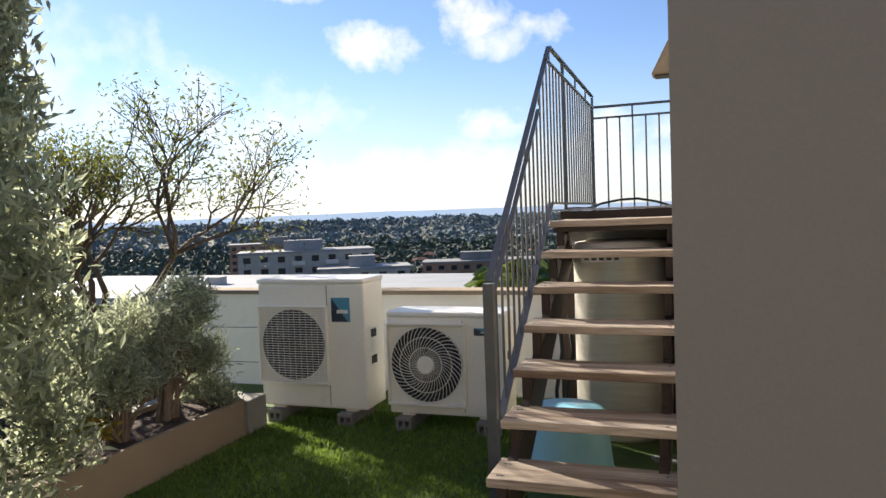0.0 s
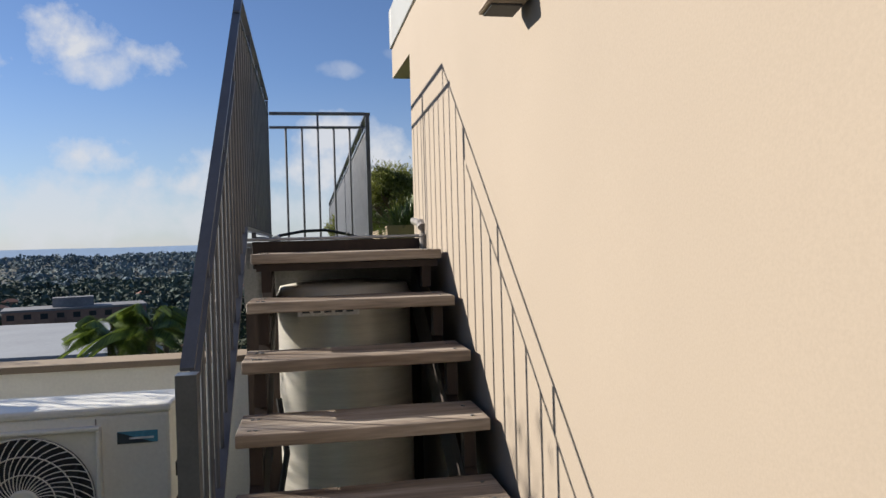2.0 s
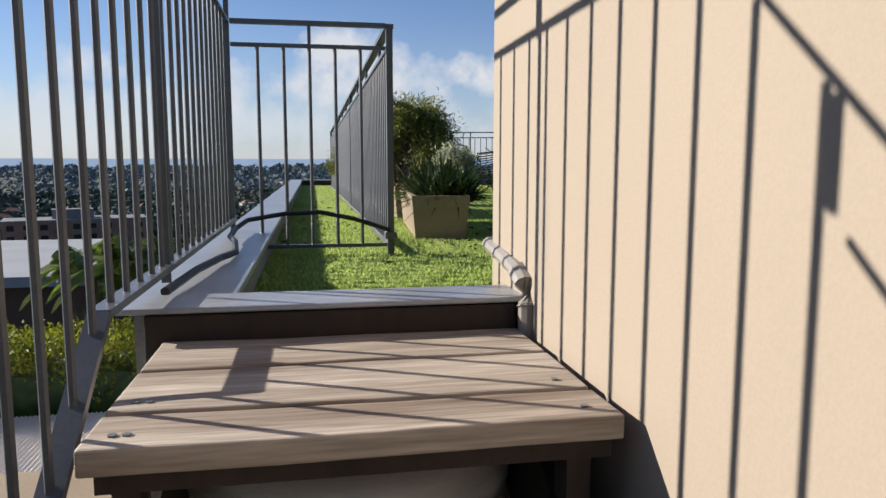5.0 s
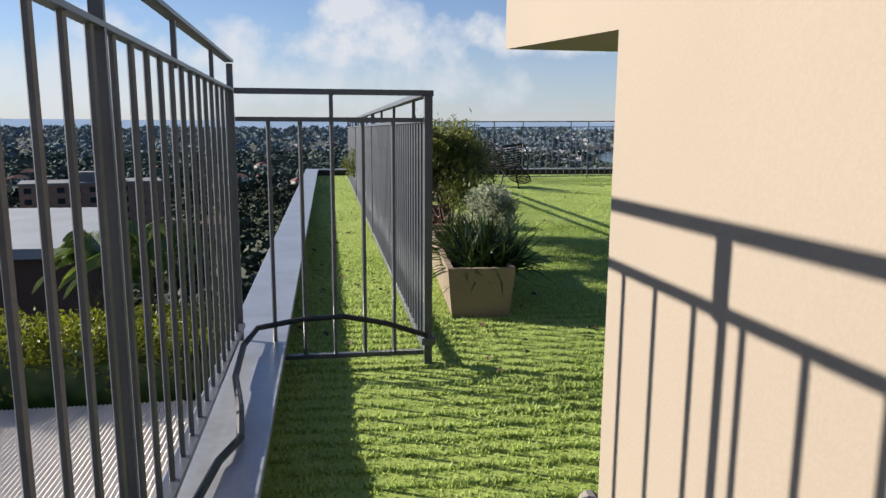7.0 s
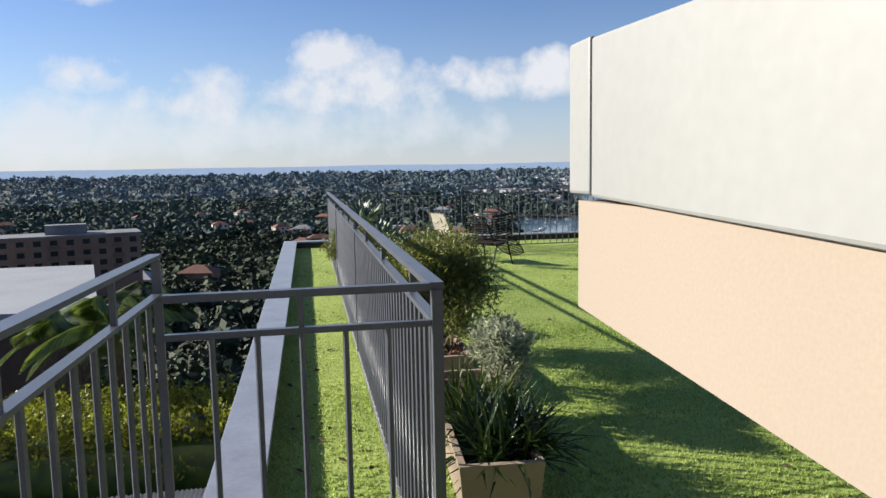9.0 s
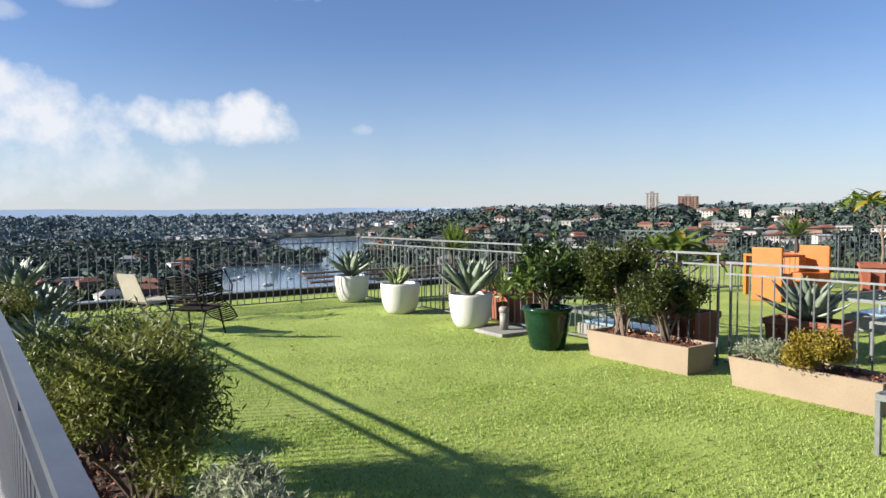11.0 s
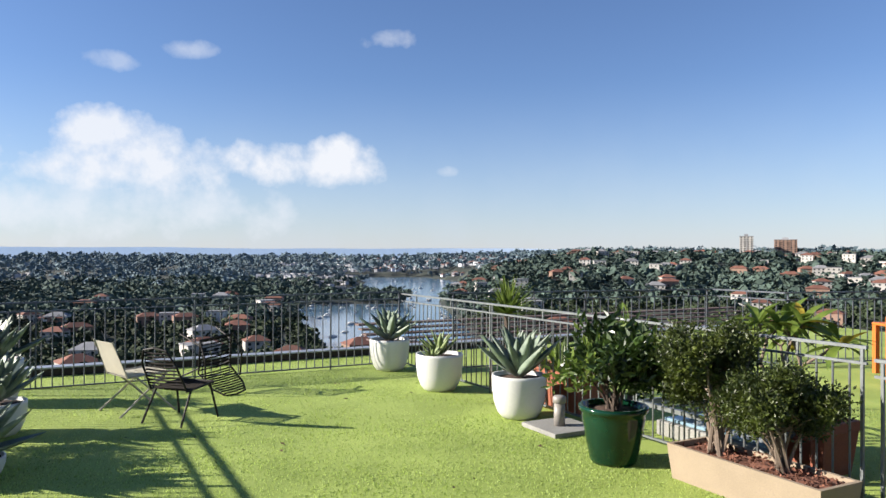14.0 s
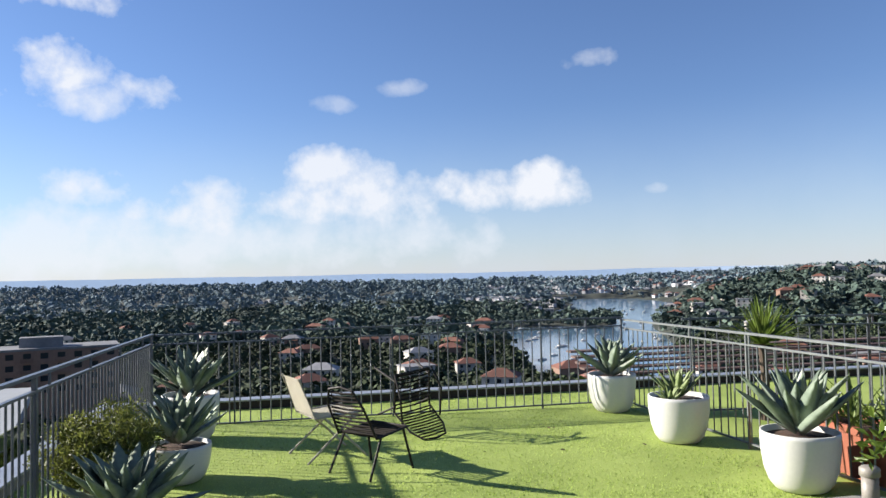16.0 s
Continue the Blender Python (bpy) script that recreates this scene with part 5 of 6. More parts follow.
palm((4.0, 22, -9), 8.3, 1.8, 96, "palm below the far railing")
palm((9.0, 24, -9), 8.6, 1.9, 97, "bright palm below the far railing")


def tree(name, place, height, spread, seed, label, leaf_mat, leaves, leaf, depth=5, bark="bark", start=0.25, spreadiness=0.75, tip_spread=0.25, droop=0.0, girth=0.028):
    """A forking tree with a tapered trunk, limbs, twigs and leaves at the twig ends."""
    rng = random.Random(seed)
    th = thing(name, place, label, "tree")
    bm = bmesh.new()
    tips = []

    def grow(p, d, L, r, k):
        mid = p + d * L * 0.5 + Vector((rng.uniform(-1, 1), rng.uniform(-1, 1), rng.uniform(-0.3, 0.5))) * L * 0.10
        q = p + d * L
        tube(bm, [p, mid, q], r, 6 if k > 2 else 4, r * 0.68, False)
        if k <= 2:
            tips.append(mid[:])
            tips.append(q[:])
        if k == 0:
            return
        for i in range(rng.choice((2, 3, 3)) if k > 1 else 2):
            v = Vector((rng.gauss(0, 1), rng.gauss(0, 1), rng.gauss(0, 0.6)))
            n = (d + v.normalized() * spreadiness + Vector((0, 0, 0.15 - droop))).normalized()
            grow(q, n, L * rng.uniform(0.62, 0.85), r * 0.64, k - 1)
    grow(Vector((0, 0, -0.3)), Vector((0.05, 0, 1)).normalized(), height * start, height * girth, depth)
    part("trunk", bm, M[bark], th)
    add_mesh("crown", leaf_mesh("crown", rng, tips, tip_spread, leaves, leaf, M[leaf_mat], 0.4, -0.1), th)


tree("bare_tree", (-5.8, 1.65, -1.0), 5.6, 2, 102, "half-bare spreading tree with sparse yellow-green leaves", "leaf_olive", 9000, 0.05, 7, "bark", 0.22, 0.74, 0.12, girth=0.017)
bm = bmesh.new()
tube(bm, [(0, 0, -14), (0.1, 0, -7), (0, 0, -0.2)], 0.2, 8, 0.1)
part("lower_trunk", bm, M["bark"], bpy.data.objects["bare_tree"])
shrub("lower_shrub", (-5.75, 1.6, -0.9), (0.8, 0.9, 1.5), 9000, 0.08, "leaf", "dark bushy growth below the bare tree", 103, 8, "bark", 12, 0.35, 400, 0.07)
def gum_tree(place, heads, leaves, leaf, seed, label):
    """A leaning trunk that forks to drooping clumps of narrow leaves. heads: centre and half widths of each bough's crown."""
    rng = random.Random(seed)
    th = thing("gum_tree", place, label, "tree")
    bm = bmesh.new()
    fork = Vector((0.3, -0.2, 8.6))
    tube(bm, [(0, 0, -2), (0.1, 0.1, 4), fork], 0.42, 10, 0.3)
    pts = []
    for c, r, w in heads:
        c = Vector(c)
        tube(bm, [fork, fork.lerp(c, 0.5) + Vector((0, 0, -0.4)), c], 0.2, 7, 0.06)
        got = crown_points(rng, int(900 * w), r[0], r[1], r[2], 0, int(16 * w) + 4, 0.25)
        got = [(c.x + p[0], c.y + p[1], c.z + p[2]) for p in got]
        for p in got[::12]:
            tube(bm, [c, c.lerp(Vector(p), 0.55) + Vector((0, 0, 0.15)), p], 0.035, 4, 0.008)
        pts += got
    part("trunk", bm, M["bark_pale"], th)
    add_mesh("crown", leaf_mesh("crown", rng, pts, 0.16, leaves, leaf, M["leaf_gum"], 0.34, -0.5), th)


gum_tree((24.2, 6.4, -9), [((0, -0.8, 13.9), (4.2, 3.6, 3.0), 1.3), ((-0.6, 0.8, 11.9), (3.2, 3.4, 2.0), 0.9), ((-0.8, 2.6, 12.2), (2.0, 1.9, 1.5), 0.45), ((-1.6, 3.7, 13.0), (0.8, 0.8, 0.8), 0.12), ((0.6, -4.2, 13.6), (3.4, 3.2, 3.4), 1.0)], 80000, 0.17, 107, "large grey-brown eucalypt beyond the second lawn")

# tiled roof just past the second lawn
rf = thing("tiled_roof", (0, 0, 0), "brown tiled roof of the house next door", "roof")
bm = bmesh.new()
for i in range(24):
    y = 15.8 + i * 0.30
    z = -1.6 + i * 0.115
    box(bm, 8.5, 24.0, y, y + 0.32, z, z + 0.05)
part("tile_courses", bm, M["tile_roof"], rf)
bm = bmesh.new()
box(bm, 8.8, 23.7, 16.0, 22.8, -12, -1.62)
part("wall", bm, M["brown_wall"], rf)


# ---- fallen leaves and turf pile ----
def litter():
    rng = random.Random(17)
    pts = [(rng.uniform(-0.7, 5.4), rng.uniform(1.2, 13.3), LAWN + 0.014) for _ in range(90)] + [(rng.uniform(-0.75, 0.1), rng.uniform(2.4, 9), LAWN + 0.014) for _ in range(90)] + [(rng.uniform(0.0, 0.8), rng.uniform(2.6, 7), LAWN + 0.014) for _ in range(40)]
    vs, fs = [], []
    for p in pts:
        a, L = rng.uniform(0, 6.28), rng.uniform(0.02, 0.065)
        d, s = Vector((math.cos(a), math.sin(a), rng.uniform(-0.1, 0.3))), Vector((-math.sin(a), math.cos(a), rng.uniform(-0.3, 0.3)))
        p = Vector(p)
        b = len(vs)
        vs += [(p - d * L * 0.5)[:], (p + s * L * 0.25)[:], (p + d * L * 0.5)[:], (p - s * L * 0.25 + Vector((0, 0, 0.008)))[:]]
        fs.append((b, b + 1, b + 2, b + 3))
    me = bpy.data.meshes.new("fallen_leaves")
    me.from_pydata(vs, [], fs)
    me.materials.append(M["dry_leaf"])
    tagged(new("fallen_leaves", me), "dry brown leaves scattered over the turf", "leaves", kind="stuff")


litter()


def pile(name, regions, mat, label, z, length, seed):
    """Short grass blades standing on the sheet, in rows as woven."""
    r = np.random.default_rng(seed)
    vs, fs, base = [], [], 0
    for x0, x1, y0, y1, dens, rows in regions:
        n = int((x1 - x0) * (y1 - y0) * dens)
        x, y = r.uniform(x0, x1, n), r.uniform(y0, y1, n)
        row = y * 2 * np.pi / 0.10 + 0.9 * np.sin(x * 1.3) + 0.5 * np.sin(x * 4.1 + y)
        y = y + rows * np.sin(row)
        a = r.uniform(0, 2 * np.pi, n)
        L = length * r.uniform(0.5, 1.2, n) * (1 + 22 * rows * np.cos(row + np.pi))
        lean = r.uniform(-0.7, 0.7, (n, 2)) * L[:, None]
        w = 0.0045 + 0.0012 * length / 0.02
        p = np.stack((x, y, np.full(n, z)), 1)
        side = np.stack((np.cos(a), np.sin(a), np.zeros(n)), 1) * w
        tip = p + np.stack((lean[:, 0], lean[:, 1], L), 1)
        v = np.stack((p - side, p + side, tip), 1).reshape(-1, 3)
        vs.append(v)
        fs.append(np.arange(3 * n).reshape(-1, 3) + base)
        base += 3 * n
    me = bpy.data.meshes.new(name)
    V, F = np.concatenate(vs), np.concatenate(fs)
    me.from_pydata(V.tolist(), [], F.tolist())
    me.materials.append(M[mat])
    tagged(new(name, me), label, "grass", kind="stuff")


pile("turf_pile", [(-0.8, 2.6, 0.82, 3.4, 9000, 0.012), (-0.8, 5.6, 3.4, 7.0, 5500, 0.004), (-0.8, 5.6, 7.0, 10.0, 2600, 0.0), (-0.8, 5.6, 10.0, 14.6, 1300, 0.0), (2.6, 6.0, 1.0, 3.4, 5500, 0.003), (5.9, 9, 2, 10, 900, 0.0)], "grass_blade", "short green pile of the artificial turf", LAWN - 0.003, 0.018, 5)
pile("terrace_blades", [(-3.1, -0.9, -2.6, 1.1, 5200, 0.0)], "terrace_blade", "short green blades of the terrace grass", 0.0, 0.035, 6)

# ---- the valley ----
def valley(x, y):
    """Height of the land, the eye being near 3."""
    r = math.hypot(x, y)
    az = math.degrees(math.atan2(x, y))
    z = -14 - 38 * min(1, max(0, (r - 40) / 330)) ** 0.8
    rise = min(1, max(0, (r - 900) / 2100)) ** 1.1
    z += 26 * rise
    if az > 24:
        k = min(1, (az - 24) / 14)
        z += k * 46 * min(1, max(0, (r - 350) / 560)) ** 1.2 * (1 - 0.9 * rise) + k * 22 * rise
    z += 5 * noise.noise((x * 0.004, y * 0.004, 0.3)) * min(1, r / 300) + 2 * noise.noise((x * 0.015, y * 0.015, 4.3)) * min(1, r / 200)
    z = max(z, -49.5)
    centre, half = 23.5 + 2.0 * math.sin(r * 0.006), 5.2 - 2.0 * min(1, max(0, (r - 700) / 700))
    if 360 < r < 1650:
        inside = 1 - abs(az - centre) / half
        spit = 760 < r < 930 and az < 24.5
        if inside > 0 and not spit:
            z = min(z, -55)
        elif inside > -0.6 and not spit:
            z = min(z, -55 + 14 * -inside)
    return z


def land():
    rings = [20, 35, 50, 70, 95, 125, 160, 200, 250, 310, 380, 430, 480, 530, 590, 650, 700, 760, 830, 900, 980, 1060, 1160, 1260, 1380, 1500, 1640, 1800, 2050, 2400, 2800, 3200, 3600]
    n = 300
    vs, fs = [], []
    for r in rings:
        for j in range(n):
            a = 2 * math.pi * j / n
            x, y = r * math.sin(a), r * math.cos(a)
            vs.append((x, y, valley(x, y)))
    for i in range(len(rings) - 1):
        for j in range(n):
            k = (j + 1) % n
            fs.append((i * n + j, i * n + k, (i + 1) * n + k, (i + 1) * n + j))
    fs.append(tuple(range(n))[::-1])
    me = bpy.data.meshes.new("ground")
    me.from_pydata(vs, [], fs)
    me.materials.append(M["far_ground"])
    tagged(new("ground", me), "wooded valley ground reaching to the horizon", "ground", kind="structure")


land()
bm = bmesh.new()
bmesh.ops.create_grid(bm, x_segments=4, y_segments=4, size=0.5, matrix=Matrix.Translation((480, 980, -52.5)) @ Matrix.Diagonal((1300, 1500, 1, 1)))
setting("water", bm, M["water"], "calm blue bay between wooded shores", "water")


def ridge(name, r, lo, amp, mat, seed, label):
    n = 420
    vs, fs = [], []
    for j in range(n + 1):
        a = 2 * math.pi * j / n
        h = lo + amp * (noise.noise((math.cos(a) * 2.2 + seed, math.sin(a) * 2.2, seed)) + 0.4 * noise.noise((math.cos(a) * 9 + seed, math.sin(a) * 9, seed)) + 0.12 * noise.noise((math.cos(a) * 60, math.sin(a) * 60, seed)))
        vs += [(r * math.sin(a), r * math.cos(a), -70), (r * math.sin(a), r * math.cos(a), h)]
    for j in range(n):
        fs.append((2 * j, 2 * j + 2, 2 * j + 3, 2 * j + 1))
    me = bpy.data.meshes.new(name)
    me.from_pydata(vs, [], fs)
    me.materials.append(mat)
    tagged(new(name, me), label, "backdrop", kind="structure")


ridge("backdrop", 4300, 27, 14, M["haze_far"], 2.7, "distant ridge along the horizon, blue haze put into its glowing colour")


def clump_template(seed, count, leaf):
    """A clump of foliage: small turned leaf sprays spread through a lumpy half-round crown."""
    rng = random.Random(seed)
    vs, fs = [], []
    for i in range(count):
        d = Vector((rng.gauss(0, 1), rng.gauss(0, 1), rng.gauss(0.25, 0.8))).normalized()
        r = rng.uniform(0.45, 1.0) * (1 + 0.5 * noise.noise(d * 1.7 + Vector((seed * 7.1, 0, 0))))
        c = d * r
        n = (d * 0.8 + Vector((rng.gauss(0, 1), rng.gauss(0, 1), rng.gauss(0.3, 1))) * 0.7).normalized()
        u = n.orthogonal().normalized()
        u = Matrix.Rotation(rng.uniform(0, 6.28), 3, n) @ u
        w = n.cross(u)
        L = leaf * rng.uniform(0.6, 1.3)
        b = len(vs)
        vs += [(c + u * L)[:], (c + w * L * 0.7)[:], (c - u * L * 0.9)[:], (c - w * L * 0.6)[:]]
        fs.append((b, b + 1, b + 2, b + 3))
    return np.array(vs) * np.array((1, 1, 0.85)), np.array(fs)


FINEST = [clump_template(i + 29, 120, 0.22) for i in range(5)]
FINE = [clump_template(i, 52, 0.38) for i in range(5)]
MEDIUM = [clump_template(i + 9, 32, 0.40) for i in range(5)]
COARSE = [clump_template(i + 19, 17, 0.50) for i in range(5)]


def woods(name, count, rmin, rmax, az0, az1, size, mat, label, seed, blobs, dens=None, power=1.0):
    rng = random.Random(seed)
    vs, fs, base = [], [], 0
    made = 0
    while made < count:
        r = rmin + (rmax - rmin) * rng.random() ** power
        az = radians(rng.uniform(az0, az1))
        x, y = r * math.sin(az), r * math.cos(az)
        z = valley(x, y)
        made += 1
        if z < -51.5 or (dens and noise.noise((x * dens, y * dens, seed)) < -0.15):
            continue
        s = size * rng.uniform(0.5, 1.25) * (1 + r / 3000)
        tv, tf = blobs[rng.randrange(5)]
        k = 2 if rng.random() < 0.6 else 3
        for q in range(k):
            a = rng.uniform(0, 6.28)
            ss = s * rng.uniform(0.5, 1.0)
            c, sn = math.cos(a), math.sin(a)
            v = tv * ss * np.array((1, 1, rng.uniform(0.7, 1.3)))
            v = np.stack((v[:, 0] * c - v[:, 1] * sn, v[:, 0] * sn + v[:, 1] * c, v[:, 2]), 1)
            v += np.array((x + rng.uniform(-1, 1) * s, y + rng.uniform(-1, 1) * s, z + s * rng.uniform(0.4, 1.1)))
            vs.append(v)
            fs.append(tf + base)
            base += len(tv)
    me = bpy.data.meshes.new(name)
    me.from_pydata(np.concatenate(vs).tolist(), [], np.concatenate(fs).tolist())
    me.materials.append(mat)
    return tagged(new(name, me), label, "trees", kind="stuff")


woods("slope_woods", 560, 42, 120, -60, 75, 2.9, M["near_tree"], "dark trees crowding the slope just below", 4, FINEST)
woods("near_woods", 1100, 105, 260, -60, 75, 3.3, M["near_tree"], "dark green trees on the slope below", 3, FINE)
woods("valley_woods", 4300, 230, 620, -60, 75, 4.0, M["far_tree"], "dense dark bushland filling the valley", 5, MEDIUM)
woods("mid_woods", 7200, 560, 1250, -60, 75, 5.6, M["mid_haze_tree"], "bushland further down the valley, tinted bluish for haze", 6, COARSE)
woods("far_woods", 5600, 1100, 3500, -60, 75, 7.0, M["haze_tree"], "woods on the far slopes with haze put into their colour", 7, COARSE)


# ---- houses of the valley ----
def house_parts(w, d, h, roof_mat, wall_mat, flat, th):
    bm = bmesh.new()
    box(bm, -w / 2, w / 2, -d / 2, d / 2, -3, h)
    part("wall", bm, wall_mat, th)
    bm = bmesh.new()
    if flat:
        box(bm, -w / 2 - 0.3, w / 2 + 0.3, -d / 2 - 0.3, d / 2 + 0.3, h + 0.01, h + 0.5)
    else:
        o = 0.6
        b = [bm.verts.new(p) for p in ((-w / 2 - o, -d / 2 - o, h), (w / 2 + o, -d / 2 - o, h), (w / 2 + o, d / 2 + o, h), (-w / 2 - o, d / 2 + o, h))]
        k = min(w, d) * 0.5
        t = [bm.verts.new((-w / 2 + k, 0, h + k * 0.55)), bm.verts.new((w / 2 - k + 0.1, 0, h + k * 0.55))]
        for f in ((b[0], b[1], t[1], t[0]), (b[1], b[2], t[1]), (b[2], b[3], t[0], t[1]), (b[3], b[0], t[0]), (b[3], b[2], b[1], b[0])):
            bm.faces.new(f)
    part("roof", bm, roof_mat, th)
    bm = bmesh.new()
    box(bm, -0.7, 0.7, -0.06, 0.06, -0.7, 0.7)
    wm = mesh_of("window", bm, M["window_dark"])
    nx = max(2, int(w / 3.5))
    for s in range(max(1, int(h / 3))):
        for i in range(nx):
            piece("window", wm, th, (-w / 2 + w * (i + 0.5) / nx, -d / 2 - 0.03, 1.6 + 3 * s))


def houses():
    rng = random.Random(11)
    kinds = []
    for i, (w, d, h, rm, wmat, flat) in enumerate(((14, 10, 5.5, "roof_red", "house_brick", 0), (12, 9, 6, "roof_red", "house_white", 0), (15, 10, 6, "roof_grey", "house_white", 0), (13, 10, 6.5, "roof_grey", "house_white", 1), (16, 9, 5, "roof_red", "house_brick", 0))):
        th = thing("house", (0, 0, -300), "", "house", "houses of the valley")
        house_parts(w, d, h, M[rm], M[wmat], flat, th)
        kinds.append((th, ("brick house with a red tiled hip roof", "pale house with a red tiled hip roof", "white house with a grey hip roof", "white flat-roofed house of two storeys", "long brick house with a red tiled roof")[i]))
    n = 0
    used = set()
    while n < 210:
        far = n > 120
        az = rng.uniform(-42, 66)
        r = rng.uniform(230, 800) if not far else rng.uniform(600, 1150)
        if far and az < 18:
            az = rng.uniform(26, 64)
        x, y = r * math.sin(radians(az)), r * math.cos(radians(az))
        z = valley(x, y)
        n += 1
        if z < -51:
            continue
        th, lab = kinds[rng.randrange(5)]
        m = pose(x, y, z + 3.0 + 2 * (r > 600), 0, 0, math.degrees(math.atan2(-x, y)) + rng.uniform(-25, 25))
        if th not in used:
            used.add(th)
            th.matrix_basis = m
            tagged(th, lab)
        else:
            copy_thing(th, m)
    # small far houses, past counting
    vs, fs, rvs, rfs = [], [], [], []
    cube = np.array([(x, y, z) for z in (0, 1) for y in (-.5, .5) for x in (-.5, .5)])
    cf = np.array([(0, 1, 5, 4), (1, 3, 7, 5), (3, 2, 6, 7), (2, 0, 4, 6), (4, 5, 7, 6)])
    for _ in range(3000):
        az = rng.triangular(-25, 66, 38)
        r = rng.uniform(1000, 3000)
        x, y = r * math.sin(radians(az)), r * math.cos(radians(az))
        z = valley(x, y)
        if z < -51 or (az < 14 and (rng.random() < 0.6 or noise.noise((x * 0.004, y * 0.004, 8)) < 0.3)):
            continue
        a = rng.uniform(0, 3)
        s = np.array((rng.uniform(8, 16), rng.uniform(7, 11), rng.uniform(4, 8)))
        v = cube * s
        v = np.stack((v[:, 0] * math.cos(a) - v[:, 1] * math.sin(a), v[:, 0] * math.sin(a) + v[:, 1] * math.cos(a), v[:, 2]), 1) + np.array((x, y, z + 2.5))
        fs.append(cf + 8 * len(vs))
        vs.append(v)
        if az > 22 and rng.random() < 0.4:
            top = np.concatenate((v[4:] + (v[4:] - v[4:].mean(0)) * 0.12, [v[4:].mean(0) + np.array((0, 0, 3.2))]))
            rfs.append(np.array([(0, 1, 4), (1, 3, 4), (3, 2, 4), (2, 0, 4)]) + 5 * len(rvs))
            rvs.append(top)
    me = bpy.data.meshes.new("far_houses")
    me.from_pydata(np.concatenate(vs).tolist(), [], np.concatenate(fs).tolist())
    me.materials.append(material("far_house_walls", (0.34, 0.34, 0.36), 0.8, var=0.2, scale=0.01, grain=0.05, bump=0, island=0.6, blend=0.2))
    me2 = bpy.data.meshes.new("far_roofs")
    me2.from_pydata(np.concatenate(rvs).tolist(), [], np.concatenate(rfs).tolist())
    me2.materials.append(material("far_roof_tiles", (0.15, 0.085, 0.07), 0.85, var=0.2, scale=0.01, grain=0.05, bump=0, island=0.5, blend=0.2))
    tagged(new("far_roofs", me2), "red tiled roofs scattered over the far hillsides", "roofs", kind="stuff")
    tagged(new("far_houses", me), "pale houses scattered over the far hillsides", "houses", kind="stuff")


houses()


def block(name, az, r, w, d, floors, base, wall, label, bays=None, turn=0, roof_box=True):
    """A block of flats with storeys of windows and balconies."""
    x, y = r * math.sin(radians(az)), r * math.cos(radians(az))
    th = thing(name, (x, y, base), label, "apartment building", turn=-az + turn)
    h = 3.0 * floors
    bm = bmesh.new()
    box(bm, -w / 2, w / 2, -d / 2, d / 2, -8, h)
    part("wall", bm, M[wall], th)
    bm = bmesh.new()
    box(bm, -w / 2 - 0.3, w / 2 + 0.3, -d / 2 - 0.3, d / 2 + 0.3, h + 0.01, h + 0.6)
    if roof_box:
        box(bm, -w / 6, w / 8, -d / 5, d / 5, h + 0.61, h + 3.2)
    part("roof", bm, M["roof_grey"], th)
    bays = bays or max(3, int(w / 4))
    bm = bmesh.new()
    box(bm, -0.9, 0.9, -0.05, 0.08, -0.75, 0.75)
    wm = mesh_of("window", bm, M["window_dark"])
    bm = bmesh.new()
    box(bm, -w / bays * 0.38, w / bays * 0.38, -1.1, 0, -0.1, 0.06)
    box(bm, -w / bays * 0.38, w / bays * 0.38, -1.1, -1.0, 0.06, 1.0)
    lm = mesh_of("balcony", bm, M[wall])
    for f in range(floors):
        for i in range(bays):
            px = -w / 2 + w * (i + 0.5) / bays
            piece("window", wm, th, (px, -d / 2 - 0.03, 3 * f + 1.6))
            if i % 2:
                piece("balcony", lm, th, (px, -d / 2 - 0.002, 3 * f + 0.1))


block("tower", 50.4, 1050, 17, 15, 11, -6, "house_white", "white tower block on the far hilltop", 4)
block("tower", 53.0, 1080, 28, 15, 9, -4, "house_brick", "pale brick tower block on the far hilltop", 6)
block("flats", -31, 190, 34, 14, 5, -22, "house_white", "white block of flats among the trees")
block("flats", -26.5, 175, 22, 12, 3, -20, "house_white", "low white flats among the trees")
block("flats", -17, 230, 36, 14, 4, -26, "house_brick", "brown brick flats among the trees")
block("flats", -33, 330, 40, 16, 7, -30, "house_brick", "tall brick block of flats behind the trees")

# neighbour's long flat roof and the sheet roof with its hedge close by
nb = thing("neighbour_building", (0, 0, 0), "brown brick neighbour with a pale flat roof", "building")
bm = bmesh.new()
box(bm, -60, -12.5, 42, 62, -22, -4.9)
for v in bm.verts:
    v.co.x -= 0.28 * (v.co.y - 42)
part("wall", bm, M["brown_wall"], nb)
bm = bmesh.new()
box(bm, -60.5, -12.0, 41.5, 62.5, -4.88, -4.3)
for v in bm.verts:
    v.co.x -= 0.28 * (v.co.y - 42)
part("roof", bm, M["asphalt_roof"], nb)
for i in range(3):
    bm = bmesh.new()
    box(bm, -30 - 7 * i, -28.6 - 7 * i, 50 + i, 51.2 + i, -4.29, -3.6)
    part("roof_vent", bm, M["house_white"], nb)


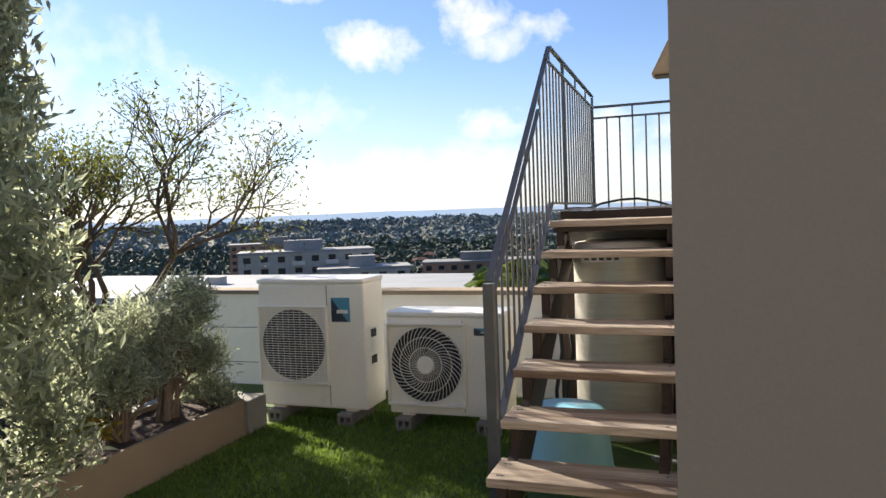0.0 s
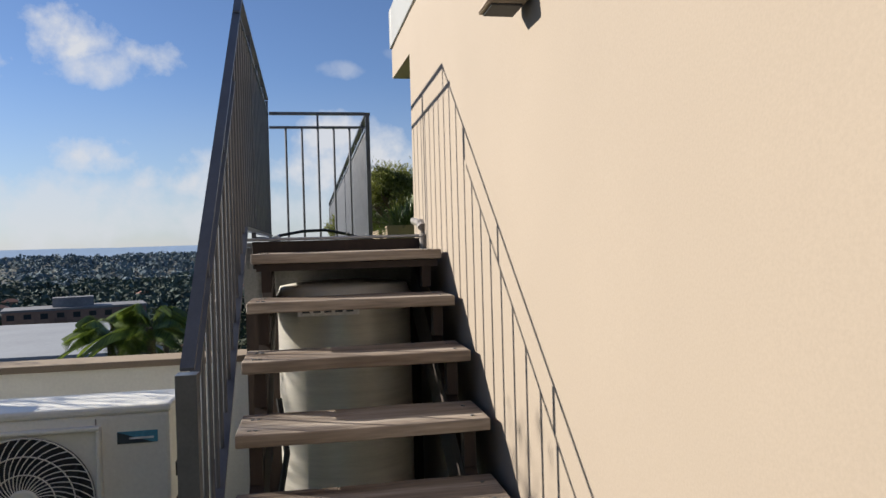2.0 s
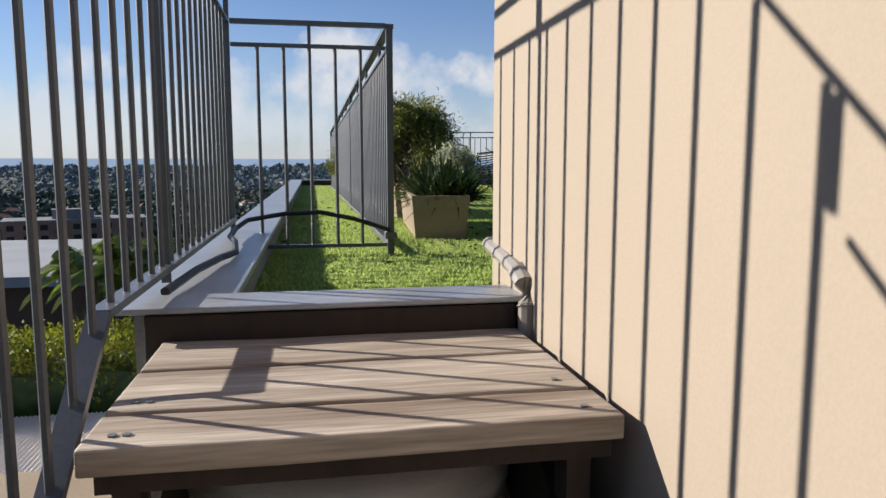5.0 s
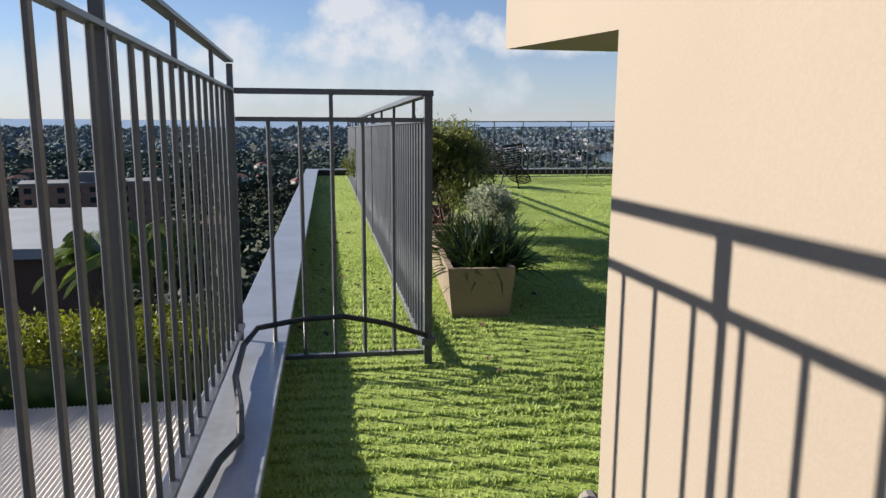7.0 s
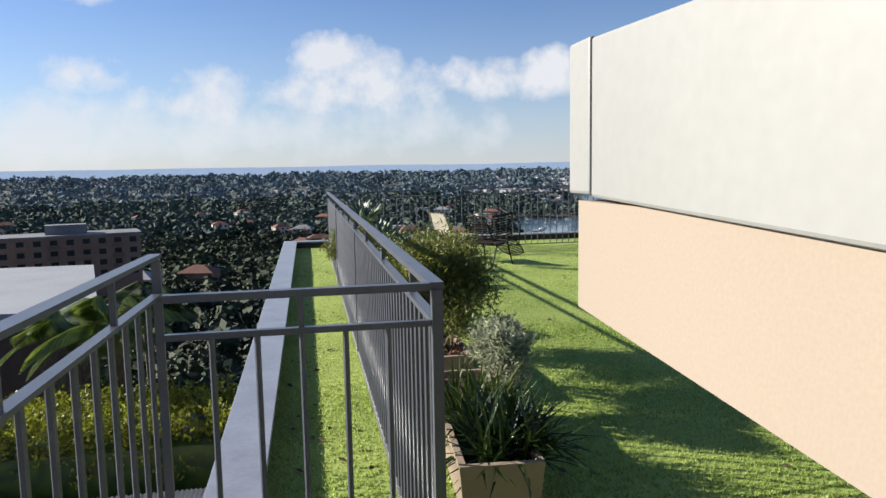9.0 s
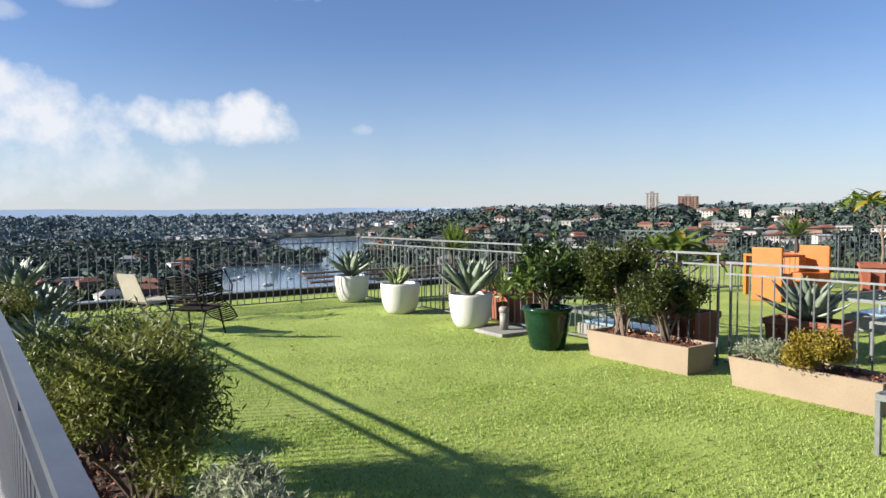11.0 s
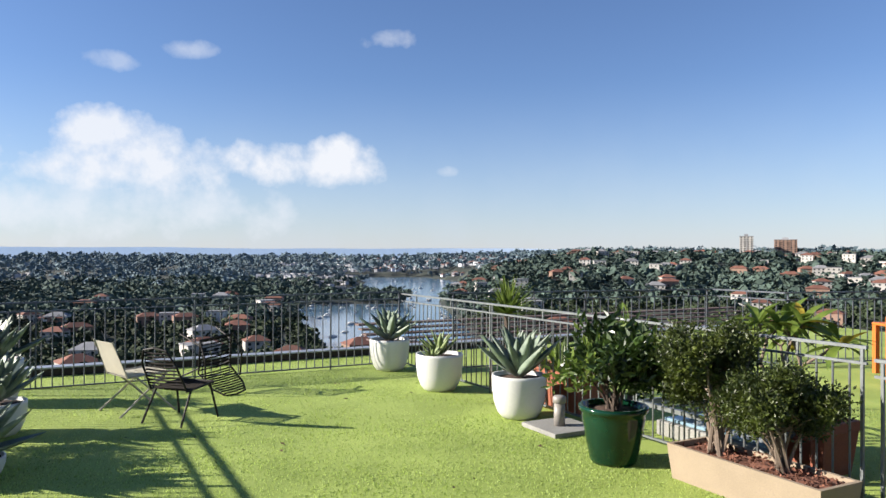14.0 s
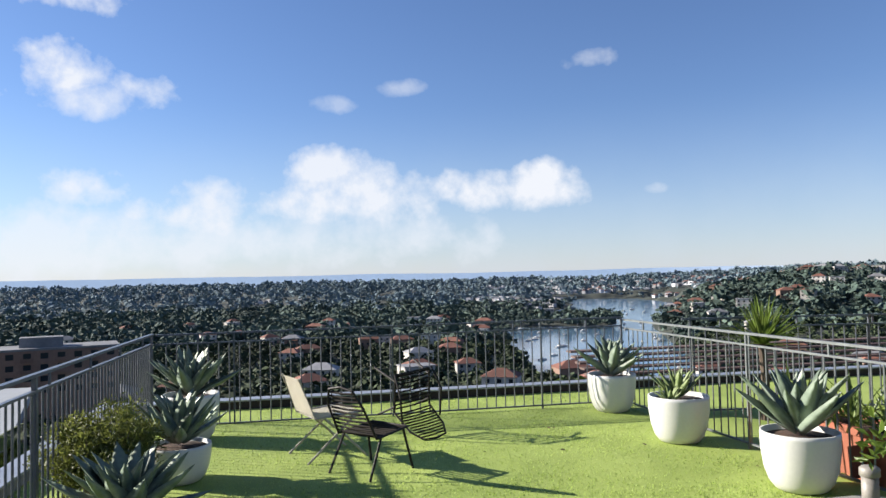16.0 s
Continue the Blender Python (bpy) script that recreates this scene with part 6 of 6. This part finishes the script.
def sheet_roof():
    th = thing("sheet_roof", (0, 0, 0), "off-white corrugated metal roof below the parapet", "roof")
    n = 130
    vs, fs = [], []
    for i in range(n * 2 + 1):
        x = -13 + 11.8 * i / (2 * n)
        z = -3.68 + (0.02 if i % 2 else -0.02)
        vs += [(x, 2.0, z), (x, 15.6, z + 0.05)]
    for i in range(n * 2):
        fs.append((2 * i, 2 * i + 2, 2 * i + 3, 2 * i + 1))
    me = bpy.data.meshes.new("sheeting")
    me.from_pydata(vs, [], fs)
    me.materials.append(M["roof_sheet"])
    ob = new("sheeting", me)
    ob.parent = th
    bm = bmesh.new()
    box(bm, -12.9, -1.3, 2.1, 15.5, -14, -3.73)
    part("wall", bm, M["brown_wall"], th)


sheet_roof()


# ---- boats on the bay ----
def boats():
    rng = random.Random(33)
    first = thing("sailing_boat", (0, 0, 0), "small white sailing boat moored on the bay", "boat", "moored boats")
    bm = bmesh.new()
    hull = [bm.verts.new(p) for p in ((-5, -1.1, 1), (1.5, -1.5, 1), (5.5, 0, 1.3), (1.5, 1.5, 1), (-5, 1.1, 1))]
    keel = [bm.verts.new((v.co.x * 0.85, v.co.y * 0.6, -0.2)) for v in hull]
    for i in range(5):
        bm.faces.new((keel[i], keel[(i + 1) % 5], hull[(i + 1) % 5], hull[i]))
    bm.faces.new(hull)
    bm.faces.new(keel[::-1])
    part("hull", bm, M["white_pot"], first)
    bm = bmesh.new()
    box(bm, -2.5, 1.5, -0.9, 0.9, 1.3, 2.0, 0.15)
    part("cabin", bm, M["white_pot"], first)
    bm = bmesh.new()
    tube(bm, [(0.8, 0, 1.3), (0.8, 0, 12)], 0.12, 5, 0.07)
    part("mast", bm, M["white_pot"], first)
    made = 0
    while made < 55:
        r, az = rng.uniform(390, 1150), rng.uniform(17, 30)
        x, y = r * math.sin(radians(az)), r * math.cos(radians(az))
        if valley(x, y) > -54:
            continue
        m = pose(x, y, -52.5, 0, 0, 40 + rng.uniform(-25, 25)) @ Matrix.Scale(rng.uniform(0.7, 1.2), 4)
        if made:
            copy_thing(first, m)
        else:
            first.matrix_basis = m
        made += 1


boats()
